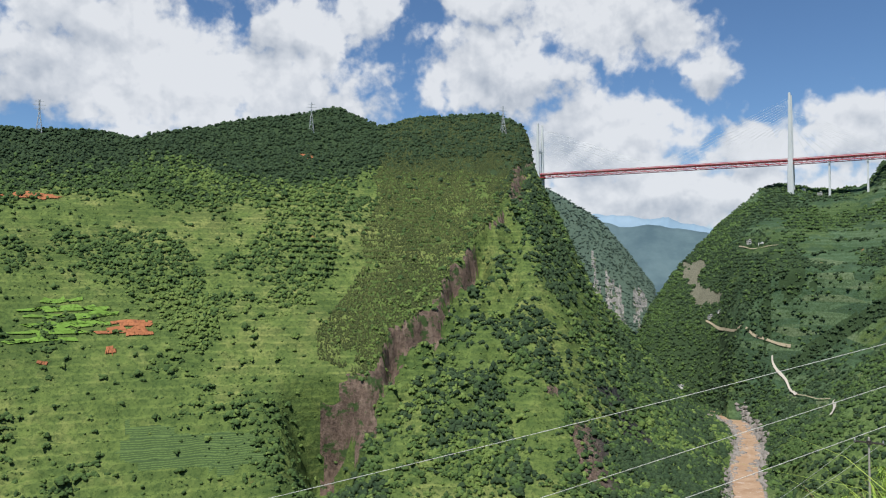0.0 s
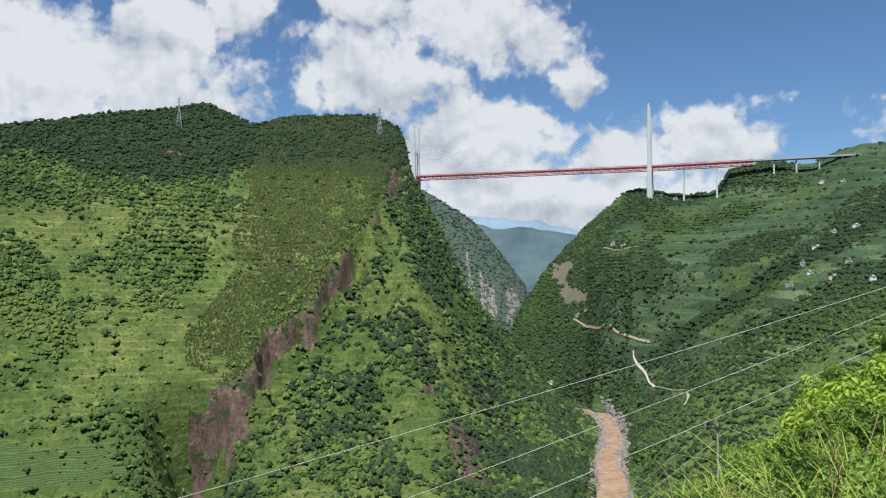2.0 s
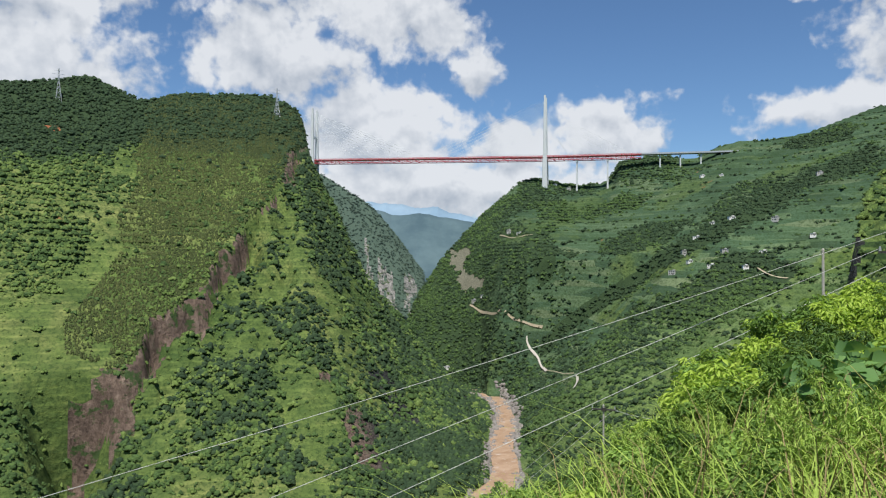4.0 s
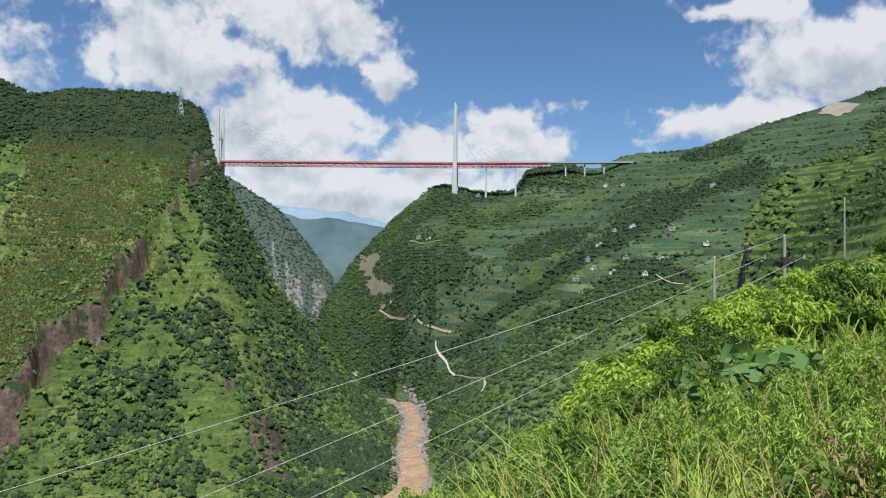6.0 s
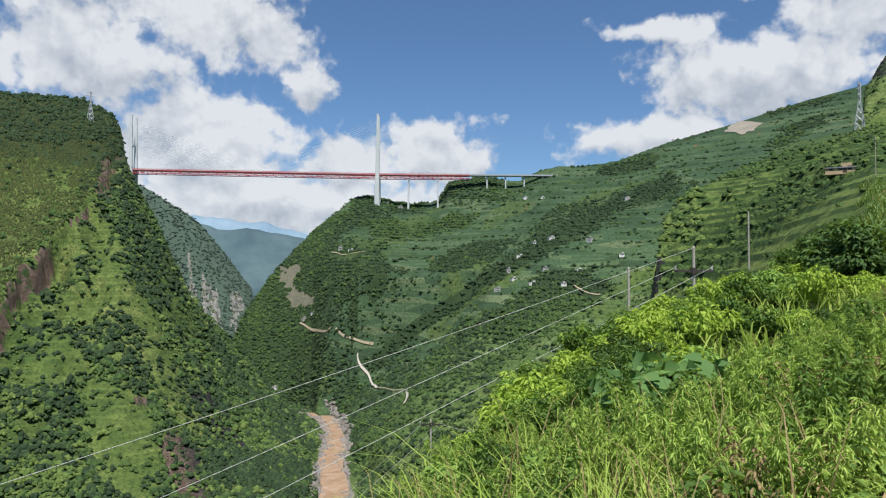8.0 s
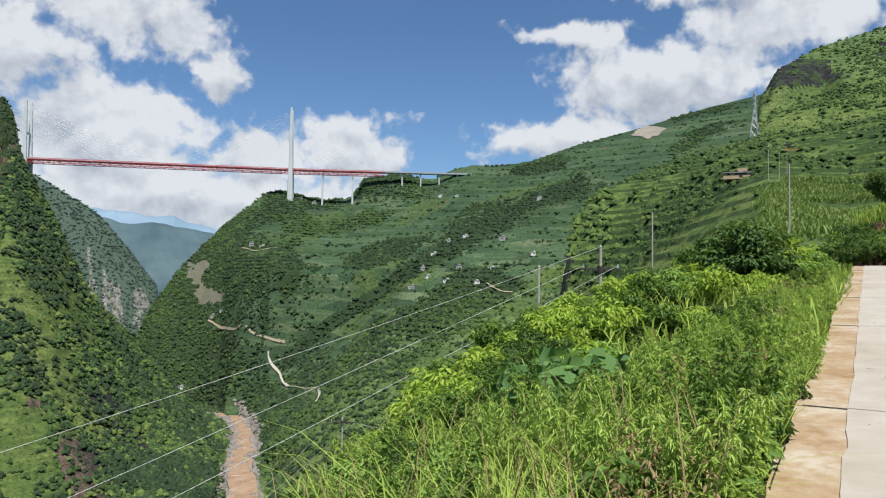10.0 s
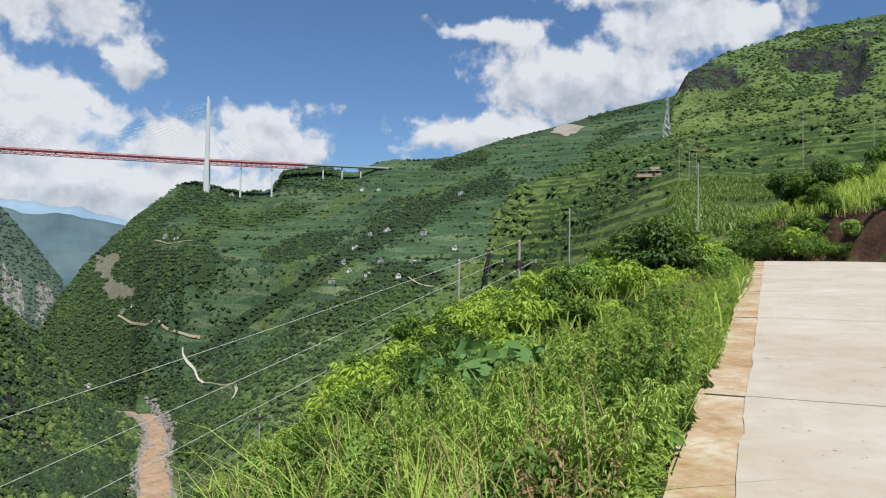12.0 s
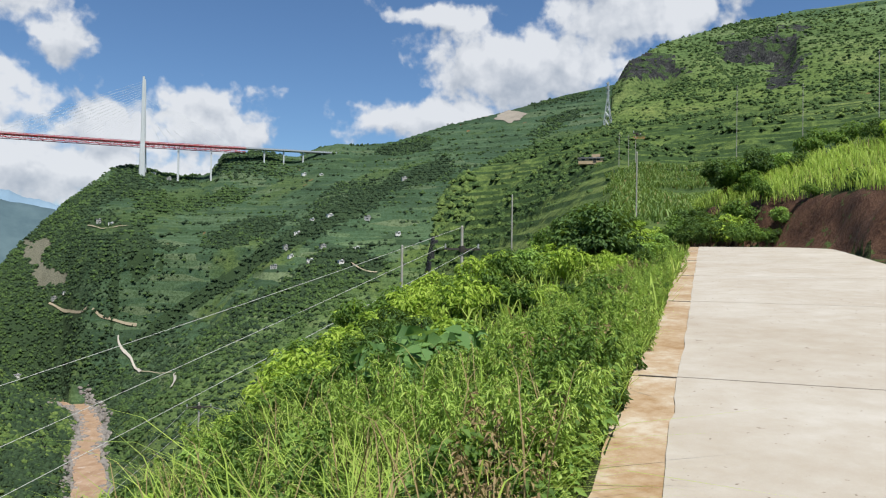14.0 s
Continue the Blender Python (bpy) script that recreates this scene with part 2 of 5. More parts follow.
# gorge wall leaves, paler and bluer: the haze is put into their colour
HAZY_WOODS = leafy("hazy_gorge_woods", (0.045, 0.078, 0.062), (0.105, 0.150, 0.110), 0.02, relief=0.8)


def paint_maize(n, s):
    at = n("ShaderNodeNewGeometry").outputs["Position"]
    high = n("ShaderNodeSeparateXYZ", (at,)).outputs[2]
    rows_in = n.smooth(n.math("PINGPONG", n.math("ADD", high, n.math("MULTIPLY", n.noise(at, 0.05, 3), 3.0)), 0.9), 0.2, 0.7)
    tone = n.noise(at, 0.6, 5, 0.7)
    c = n.mix(n.math("MULTIPLY", rows_in, n.smooth(tone, 0.3, 0.6)), (0.040, 0.070, 0.022), (0.098, 0.150, 0.042))
    link(n, s, "Base Color", c)
    bump(n, s, tone, 1.0, 0.6)


MAIZE_FIELD = material("maize_in_rows", paint_maize)
SCREE_SLOPE = leafy("grey_landslide_gravel", (0.060, 0.072, 0.040), (0.19, 0.175, 0.13), 0.06, relief=0.9)
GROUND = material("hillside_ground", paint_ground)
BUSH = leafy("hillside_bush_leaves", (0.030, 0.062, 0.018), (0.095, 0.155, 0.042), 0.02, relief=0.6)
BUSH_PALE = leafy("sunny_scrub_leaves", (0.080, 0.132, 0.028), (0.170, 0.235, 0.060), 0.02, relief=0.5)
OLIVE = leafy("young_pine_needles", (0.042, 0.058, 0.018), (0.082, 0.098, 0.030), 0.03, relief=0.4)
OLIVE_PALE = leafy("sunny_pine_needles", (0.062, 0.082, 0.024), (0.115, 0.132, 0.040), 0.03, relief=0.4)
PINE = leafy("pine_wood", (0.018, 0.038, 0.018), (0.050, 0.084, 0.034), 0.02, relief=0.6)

# ---- the lie of the land ----
HEADING = radians(67.2)
ALONG = (math.sin(HEADING), math.cos(HEADING))
LEFT = (-math.cos(HEADING), math.sin(HEADING))
EDGE, FARSIDE = 0.42, -4.9   # left and right edges of the road, from the eye's line
FLOOR = -240.0


def lattice(ix, iy, seed):
    h = (ix.astype(np.int64) * 374761393 + iy.astype(np.int64) * 668265263 + seed * 974711) & 0x7FFFFFFF
    h = ((h ^ (h >> 13)) * 1274126177) & 0x7FFFFFFF
    return ((h ^ (h >> 16)) & 0xFFFF) / 65535.0


def value_noise(x, y, seed=0):
    ix, iy = np.floor(x), np.floor(y)
    fx, fy = x - ix, y - iy
    fx, fy = fx * fx * (3 - 2 * fx), fy * fy * (3 - 2 * fy)
    a, b = lattice(ix, iy, seed), lattice(ix + 1, iy, seed)
    c, d = lattice(ix, iy + 1, seed), lattice(ix + 1, iy + 1, seed)
    return (a + (b - a) * fx) * (1 - fy) + (c + (d - c) * fx) * fy


def fbm(x, y, size, octaves=4, seed=0):
    total, amp, norm = 0.0, 1.0, 0.0
    for k in range(octaves):
        total = total + amp * (value_noise(x / size, y / size, seed + k) - 0.5)
        norm += amp
        size, amp = size / 2.03, amp * 0.52
    return total / norm * 2


def ease(x, lo, hi):
    t = np.clip((x - lo) / (hi - lo), 0, 1)
    return t * t * (3 - 2 * t)


def curve(az, knots, column):
    return np.interp(az, [k[0] for k in knots], [k[column] for k in knots])


def road_height(u):
    return 0.065 * np.where(u < 28, u, 28 + 8 * np.tanh((u - 28) / 8))


# crests: azimuth, elevation (degrees from the first eye), distance
WEST_HILL = [(-60, 9), (-31, 9.7), (-25, 10), (-22.8, 9.6), (-16.5, 11.2), (-10.3, 12.2), (-8.1, 12.6), (-5, 11.3),
             (-1.9, 12.1), (4.2, 12.2), (6.4, 11.2), (6.9, 8.9), (7.5, 6.9), (9.7, 2.9), (11.7, -1.3), (14.6, -4.8),
             (17.4, -8.4), (19.4, -10.4), (20.4, -12.3), (20.7, -15.8), (22, -22)]
SPINE = [(-13, -27), (-9.5, -20), (-8.4, -16.6), (-7.5, -13.4), (-6.3, -9.3), (-3.7, -5.0), (-0.4, -2.4), (0.7, 0.4), (3.8, 3.7), (6.4, 8.0), (7.1, 8.9)]
BRIDGE_HILL = [(12, -14, 1500), (14.6, -5, 1560), (15.7, -2.4, 1600), (17.7, 0.5, 1680), (20.5, 3.5, 1780), (22.4, 5.2, 1860), (23.4, 6.1, 1930), (24.6, 6.4, 1960), (26, 6.1, 1970), (28, 5.8, 1970), (29.5, 5.9, 1970),
               (31, 6.6, 1975), (34.5, 7.1, 1990), (36.4, 7.6, 2000), (38.0, 8.4, 2010), (39.5, 8.7, 2020), (41.0, 8.6, 2030), (43.8, 9.0, 2050), (47.8, 10.3, 2100), (51.5, 11.1, 2150),
               (57, 12.5, 2200), (62, 13.4, 2200), (90, 14, 2200)]
BRIDGE_FOOT = [(12, 1440), (19, 1440), (20.5, 1390), (22, 1200), (24, 980), (26, 840), (30, 710), (35, 610), (45, 480), (90, 480)]
GORGE_WALL = [(5, 7.6), (8.2, 6.6), (9.4, 5.9), (12, 4.2), (14.1, 1.8), (16.0, -0.8), (16.4, -3.5), (18, -9)]
TERRACE_SPUR = [(44.3, -25, 260), (45.2, -8, 290), (46.2, -1.5, 315), (46.9, 2.2, 335), (47.3, 3.9, 380), (48.3, 5.8, 430), (50.1, 6.9, 480), (52.7, 7.8, 540), (56, 9.2, 640), (60, 10.3, 740), (60.4, 12.8, 880),
                (61.6, 14.9, 900), (64.4, 16.0, 980), (69, 16.8, 1050), (74.3, 17.3, 1100), (80, 17.3, 1100), (120, 19, 900), (180, 15, 900)]
SPUR_FOOT = [(44.5, -8, 250), (46, -6, 240), (50, -2.5, 230), (55, 1.6, 200), (58.5, 3.0, 130), (61, 2.0, 60), (70, 2.4, 60), (80, 4, 60), (120, 12, 60), (180, 10, 60)]
NEAR_BROW = [(-120, -30, 6), (0, -28, 8), (20, -22, 12), (27, -19.5, 15), (31.4, -16.5, 20), (35.6, -12, 26), (40, -8, 32), (45, -5.0, 38), (49.6, -2.8, 40), (53.2, -1.0, 44), (57, 0.4, 50), (63, 1.0, 60), (67, 1.2, 60)]
RIVER = [(-45, 620), (-20, 600), (0, 620), (12, 680), (19.5, 730), (22.0, 790), (22.5, 850), (22.2, 930), (22.0, 1010), (22.5, 1090), (22.3, 1190), (21.9, 1270), (21.2, 1330), (19.5, 1390), (17.5, 1430), (15.5, 1440), (10, 1460)]


def polar(azimuth, distance):
    return math.sin(radians(azimuth)) * distance, math.cos(radians(azimuth)) * distance


def river_distance(x, y):
    best = np.full(x.shape, 1e9)
    pts = [polar(*p) for p in RIVER]
    for (ax, ay), (bx, by) in zip(pts, pts[1:]):
        dx, dy = bx - ax, by - ay
        t = np.clip(((x - ax) * dx + (y - ay) * dy) / (dx * dx + dy * dy), 0, 1)
        best = np.minimum(best, np.hypot(x - ax - t * dx, y - ay - t * dy))
    return best


def lift(r, elevation):
    return EYE + r * np.tan(np.radians(elevation))


def west_crest(az, elevation, foot):
    """How far off the west hill's crest lies, by the steepness of its face."""
    k = np.interp(az, [-60, 4, 6, 7.5, 9.7, 11.7, 14.6, 17.4, 19.4, 20.5], [0.74, 0.755, 0.735, 0.69, 0.57, 0.43, 0.25, 0.11, 0.05, 0.02])
    return np.clip((EYE + 225 + foot * k) / (k - np.tan(np.radians(elevation))), 830, 1450)


def shoulder(az, azw, r, mr, fr, mf, mz):
    """The spur's profile from its foot to its crest; over the shoulder the mountain stands up in ledges."""
    bend = np.interp(az, [48, 58, 66, 80], [1.0, 1.12, 1.3, 1.22])
    plain_way = np.clip((r - fr) / (mr - fr), 0, 1) ** bend
    mid_r = np.minimum(740.0, mr - 20)
    mid_z = np.minimum(lift(mid_r, np.interp(az, [56, 60, 64, 70, 80], [9.2, 10.3, 10.9, 11.6, 11.8])), mz - 4)
    up = np.clip((r - mid_r) / (mr - mid_r), 0, 1)
    ledge = ease(azw, 60, 61) * (1 - ease(azw, 64, 66)) + ease(azw, 67.5, 69) * (1 - ease(azw, 72.5, 73.6))
    up = up + ledge * (0.14 * ease(up, 0.56, 0.70) - 0.14 * ease(up, 0.1, 0.55))
    low = (mid_z - mf) / np.maximum(mz - mf, 1) * np.clip((r - fr) / (mid_r - fr), 0, 1) ** bend
    two_way = np.where(r < mid_r, low, ((mid_z - mf) + (mz - mid_z) * up) / np.maximum(mz - mf, 1))
    return plain_way + (two_way - plain_way) * ease(az, 57, 60)


def terrace(z, h, amount):
    k = np.floor(z / h)
    f = z / h - k
    return z + amount * (h * (k + ease(f, 0.68, 1.0)) - z)


def land(x, y):
    """Height of the ground; also which form it belongs to."""
    x, y = np.asarray(x, float), np.asarray(y, float)
    r = np.maximum(np.hypot(x, y), 0.01)
    az = np.degrees(np.arctan2(x, y))
    wob = fbm(x, y, 90, 4, 3)
    azw = az + np.where(r > 150, wob * 0.3, 0)
    # the west hill, its spine and its gorge side
    foot = np.interp(az, [-60, -10, 10, 21], [690, 690, 720, 800])
    ce = curve(azw, WEST_HILL, 1)
    cr = west_crest(az, ce, foot)
    cz = lift(cr, ce)
    main = -225 + (cz + 225) * np.clip((r - foot) / np.maximum(cr - foot, 1), -0.3, 1)
    se = np.minimum(curve(azw, SPINE, 1), ce)
    sr = np.minimum(west_crest(az, se, foot), cr)
    sz = lift(sr, se)
    drop = (26 + 60 * fbm(x, y, 40, 4, 7)) * (1 - ease(az, 5.2, 7.1)) * ease(az, -13, -8)
    face = -225 + (sz - np.maximum(drop, 4) * (1 - ease(az, 6, 7.1)) + 225) * np.clip((r - foot) / np.maximum(sr - foot, 1), -0.3, 1)
    step = ease(r + fbm(x, y, 60, 4, 9) * 45 * ease(az, -8.6, -4), sr - 16, sr + 12)
    west = np.where((az > -13) & (az < 7.1), main + (face - main) * (1 - step) * ease(az, -13, -7), main)
    west = np.where(r > cr, cz - (r - cr) * np.interp(az, [-60, 4, 8], [0.35, 0.5, 1.3]), west)
    west = west + fbm(x, y, 150, 5, 11) * 13 * ease(r, 650, 800) * (1 - 0.6 * ease(r, cr - 120, cr)) + fbm(x, y, 24, 3, 41) * 3.0
    flat_part = ease(fbm(x, y, 130, 3, 17), -0.15, 0.15) * ease(-az, -2, 4)
    west = terrace(west, 8.0, 0.85 * flat_part * (1 - ease(r, cr - 330, cr - 160)))
    west = np.where(az > 22, -999, np.where(az < -150, -999, west))
    # the hill that carries the bridge
    br = curve(az, BRIDGE_HILL, 2)
    bz = lift(br, curve(az, BRIDGE_HILL, 1))
    bf = curve(az, BRIDGE_FOOT, 1)
    t = np.clip((r - bf) / np.maximum(br - bf, 1), -0.2, 1)
    bridge = FLOOR + (bz - FLOOR) * (t + 0.12 * np.sin(np.pi * np.clip(t, 0, 1)) * np.interp(az, [15, 20, 30], [1, 1, 0]))
    bridge = np.where(r > br, bz - (r - br) * 0.5, bridge)
    bridge = bridge + fbm(x, y, 260, 5, 21) * 22 * np.sin(np.pi * np.clip(t, 0, 1))
    knoll = 32 * ease(azw, 30.2, 31.0) * (1 - ease(az, 33.6, 36.6)) * ease(r, br - 170, br - 45)
    bridge = bridge + knoll * (1 - ease(r, br + 60, br + 160))
    bridge = terrace(bridge, 7.0, 0.8 * ease(fbm(x, y, 300, 3, 23), -0.25, 0.1) * ease(az, 20.5, 23))
    bridge = np.where((az < 12) | (az > 100), -999, bridge)
    # the gorge beyond
    gz = lift(2450.0, curve(az, GORGE_WALL, 1))
    gorge = np.where(r < 2450, FLOOR + (gz - FLOOR) * np.clip((r - 2150) / 300, 0, 1), gz - (r - 2450) * 0.4) + fbm(x, y, 120, 4, 31) * 14
    gorge = np.where((az < 3) | (az > 18), -999, gorge)
    # the terraced spur and the mountain over the road
    mr = curve(azw, TERRACE_SPUR, 2)
    mz = lift(mr, curve(azw, TERRACE_SPUR, 1))
    fr = curve(az, SPUR_FOOT, 2)
    mf = lift(fr, curve(az, SPUR_FOOT, 1))
    t = (r - fr) / (mr - fr)
    spur = mf + (mz - mf) * shoulder(az, azw, r, mr, fr, mf, mz) + np.minimum(t, 0) * (mr - fr) * 0.45
    spur = np.where(r > mr, mz - (r - mr) * 0.45, spur) + fbm(x, y, 70, 4, 51) * 5 * ease(r, 90, 260)
    spur = terrace(spur, 4.6, 0.92 * ease(r, 100, 160) * (1 - 0.75 * ease(r, 560, 760)) * ease(fbm(x, y, 120, 3, 53), -0.4, 0.0))
    spur = np.where(((az < 44.5) & (az > -175)) | (r < 58), -999, spur)
    # the slope beside the road
    u, v = x * ALONG[0] + y * ALONG[1], x * LEFT[0] + y * LEFT[1]
    zr = road_height(np.clip(u, -60, 60))
    nr = curve(az, NEAR_BROW, 2)
    nz = lift(nr, curve(az, NEAR_BROW, 1))
    re = np.minimum(np.maximum(EDGE / np.maximum(np.sin(HEADING - np.radians(az)), 0.01), 0.5), nr - 1)
    ze = road_height(re * np.cos(HEADING - np.radians(az)))
    s = np.clip((r - re) / (nr - re), 0, 1)
    brow = ze - 0.25 * ease(s, 0.0, 0.05) + (nz - ze + 0.25) * (0.35 * s + 0.65 * s * s)
    fall = np.interp(az, [-60, 20, 30, 45, 60], [0.75, 0.6, 0.42, 0.5, 0.3])
    brow = np.where(r > nr, nz - (r - nr) * fall, brow) + fbm(x, y, 6, 3, 61) * 0.35 * ease(s, 0.05, 0.3)
    # road bed and the cut bank above it
    w = bank_width(x, y)
    cut = zr + 2.1 * ease(w + 1.0 * fbm(x, y, 3.5, 4, 71), 0.35, 1.8) + 0.42 * np.maximum(w - 1.5, 0) + 0.25 * fbm(x, y, 3, 3, 73) * ease(w, 0.3, 1.0)
    cut = np.minimum(cut, zr + 260)
    bed = zr - 0.06
    near = np.where(v > EDGE, brow, np.where(w < 0.35, bed, cut))
    near = np.where((r > 62) & (az > 44) & (az < 100) & (v < EDGE), np.maximum(-999, zr - 3 - (r - 62) * 0.3), near)
    d = river_distance(x, y)
    carve = np.maximum(FLOOR - 3 + np.maximum(d - 16 - 9 * fbm(x, y, 40, 3, 81), 0) * 0.9, FLOOR - 3)
    carve = carve + 450 * ease(r, 1310, 1560)
    carve = np.where((r > 400) & (r < 1560) & (az > 18), carve, np.where((r > 400) & (d < 90) & (r < 1200), carve, 9999))
    west = np.minimum(west, np.where(r < 1300, carve, 9999))
    z = np.maximum.reduce([west, np.minimum(bridge, carve), gorge, spur, near])
    z = np.maximum(z, np.where(d < 22, FLOOR - 3, FLOOR))
    return z


def height(x, y):
    return float(land(np.array([x]), np.array([y]))[0])


def rocky(x, y):
    """Where bare rock stands: the spine of the west hill, the spur's cliff and the ledges under the mountain top."""
    r, az = np.hypot(x, y), np.degrees(np.arctan2(x, y))
    azw = az + np.where(r > 150, fbm(x, y, 90, 4, 3) * 0.3, 0)
    rough = fbm(x, y, 26, 4, 95)
    sr = west_crest(az, curve(azw, SPINE, 1), np.interp(az, [-60, -10, 10, 21], [690, 690, 720, 800]))
    gap = r + fbm(x, y, 60, 4, 9) * 45 * ease(az, -8.6, -4) - sr
    spine = (gap > -22 - 60 * rough) & (gap < 14 + 22 * rough) & (az > -9.6) & (az < 6.9) & (fbm(x, y, 48, 4, 98) > -0.10)
    cliff = (azw > 44.8) & (azw + 0.8 * rough < 47.0) & (r > 235) & (r < 420)
    high = np.degrees(np.arctan2(land(x, y) - EYE, r))
    azr = azw + 1.6 * rough
    ledge = (azw > 60.3) & (azr < 65.4) & (high + 0.4 * rough > 13.5) & (high + 0.5 * rough < 15.2)
    ledge |= (azr > 68.3) & (azr < 73.4) & (high + 0.7 * rough > 13.6 + 0.25 * (71 - azw)) & (high + 0.8 * rough < 15.9)
    ledge |= (azr > 72.0) & (azr < 73.8) & (high + 0.8 * rough > 12.4) & (high + 0.9 * rough < 13.6)
    ledge &= (r > 600) & (r < 1150)
    bluffs = (az > 8) & (az < 19.8) & (r > 760) & (r < 1150) & (fbm(x, y, 55, 4, 97) > 0.30) & (high < -8.5)
    wall = (az > 10.6) & (az < 17.5) & (r > 2150) & (r < 2480) & (fbm(az * 40, r * 0.25, 22, 3, 99) > 0.2) & (high < np.interp(az, [10.5, 14, 17], [3.0, -0.8, -2.0]))
    return spine | cliff | ledge | bluffs | wall


def bank_width(x, y):
    """How far a place lies behind the toe of the cut bank."""
    u, v = x * ALONG[0] + y * ALONG[1], x * LEFT[0] + y * LEFT[1]
    return -v + FARSIDE + 7.5 * ease(u, 30, 50)


def shadow_band(a, r, z):
    """Slanting band of dark woods up the bridge hill, standing for a cloud's shadow."""
    high = np.degrees(np.arctan2(z - EYE, r))
    middle = np.interp(a, [25, 27.7, 33, 39, 44, 48], [-6.6, -4.4, -0.6, 3.0, 5.7, 7.3])
    off = high - middle + 0.5 * fbm(a * 30, r * 0.4, 60, 3, 115)
    return np.exp(-(off / 0.75) ** 2) * (r > 850) * (a > 25) * (1 - ease(a, 47, 49))


def scarred(x, y, a, e, r):
    """The landslide scar above the gorge."""
    patchy = fbm(x, y, 35, 4, 117)
    return (np.abs(a - 19.3 + 0.35 * (e + 0.8)) < 0.75 + 0.9 * patchy) & (np.abs(e + 0.8) < 1.6 + patchy) & (r > 1250) & (r < 1900) & (patchy > -0.08)


def mesh_from(name, verts, faces, mats, index=None, smooth=False):
    me = bpy.data.meshes.new(name)
    verts, faces = np.asarray(verts, np.float32), np.asarray(faces, np.int32)
    me.vertices.add(len(verts))
    me.vertices.foreach_set("co", verts.ravel())
    me.loops.add(faces.size)
    me.loops.foreach_set("vertex_index", faces.ravel())
    me.polygons.add(len(faces))
    me.polygons.foreach_set("loop_start", np.arange(len(faces), dtype=np.int32) * faces.shape[1])
    for m in (mats if isinstance(mats, (list, tuple)) else [mats]):
        me.materials.append(m)
    if index is not None:
        me.polygons.foreach_set("material_index", np.asarray(index, np.int32))
    if smooth:
        me.polygons.foreach_set("use_smooth", np.ones(len(faces), bool))
    me.update(calc_edges=True)
    return me


azs = np.concatenate([np.arange(-180, -34, 4.0), np.arange(-34, -9, 0.30), np.arange(-9, 25, 0.17), np.arange(25, 84, 0.24), np.arange(84, 180, 4.0)])
rs = np.concatenate([np.array([0.01]), np.arange(0.6, 12, 0.3), np.arange(12, 45, 0.7), np.arange(45, 130, 2.2), np.arange(130, 420, 3.0), np.arange(420, 660, 4.5), np.arange(660, 1450, 3.8),
                     np.arange(1450, 2250, 6.5), np.arange(2250, 2560, 12), np.arange(2560, 4700, 110)])
A, R = np.meshgrid(np.radians(azs), rs)
X, Y = np.sin(A) * R, np.cos(A) * R
Z = land(X, Y)
rows_, cols_ = Z.shape
i, j = np.meshgrid(np.arange(rows_ - 1), np.arange(cols_), indexing="ij")
jn = (j + 1) % cols_
quads = np.stack([i * cols_ + j, i * cols_ + jn, (i + 1) * cols_ + jn, (i + 1) * cols_ + j], -1).reshape(-1, 4)[:, ::-1]
verts = np.stack([X, Y, Z], -1).reshape(-1, 3)
mid_x, mid_y = verts[quads].mean(axis=1)[:, :2].T
toe = bank_width(mid_x, mid_y) + 0.5 * fbm(mid_x, mid_y, 3, 3, 75)
mid_r, mid_a = np.hypot(mid_x, mid_y), np.degrees(np.arctan2(mid_x, mid_y))
mid_z = verts[quads].mean(axis=1)[:, 2]
mid_e = np.degrees(np.arctan2(mid_z - EYE, mid_r))
patchy = fbm(mid_x, mid_y, 35, 4, 117)
surface = rocky(mid_x, mid_y).astype(int)
woods = (shadow_band(mid_a, mid_r, mid_z) > 0.45) | ((fbm(mid_x, mid_y, 150, 5, 111) > 0.27) & (mid_a > 21) & (mid_r > 900) & (mid_r < 2180))
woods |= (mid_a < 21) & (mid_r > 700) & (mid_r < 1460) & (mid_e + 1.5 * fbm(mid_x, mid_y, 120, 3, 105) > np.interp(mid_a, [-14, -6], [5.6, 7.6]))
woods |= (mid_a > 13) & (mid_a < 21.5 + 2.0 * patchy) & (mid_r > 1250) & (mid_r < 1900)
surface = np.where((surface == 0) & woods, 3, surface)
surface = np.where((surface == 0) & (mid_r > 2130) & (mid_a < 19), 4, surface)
scar = scarred(mid_x, mid_y, mid_a, mid_e, mid_r)
surface = np.where(scar, 5, surface)
crop = (np.abs(mid_a + 19.6 + 2.5 * patchy) < 4.8) & (np.abs(mid_e + 12.4 + 0.12 * (mid_a + 19.6) + 0.9 * patchy) < 1.3) & (mid_r > 640) & (mid_r < 1000)
surface = np.where(crop, 6, surface)
surface = np.where((mid_r < 58) & (toe > 0.15) & (toe < 2.1), 2, surface)
ground = tagged(new("ground", mesh_from("ground", verts, quads, [GROUND, CRAG, EARTH, SHADED_FLOOR, HAZY_WOODS, SCREE_SLOPE, MAIZE_FIELD], surface, smooth=True)), "green terraced gorge slopes with rock bands above a muddy river", "terrain", kind="structure")


def site(azimuth, elevation, start=300.0):
    """The place where a sight line first meets the land beyond a distance."""
    d = np.arange(start, 2600, 4.0)
    x, y = np.sin(radians(azimuth)) * d, np.cos(radians(azimuth)) * d
    z = land(x, y)
    over = np.nonzero(z >= EYE + d * math.tan(radians(elevation)))[0]
    k = over[0] if len(over) else len(d) - 1
    return float(x[k]), float(y[k]), float(z[k])


def part(name, data, parent, label="", m=None):
    ob = new(name, data)
    ob.parent = parent
    if m is not None:
        ob.matrix_local = m
    return tagged(ob, label)


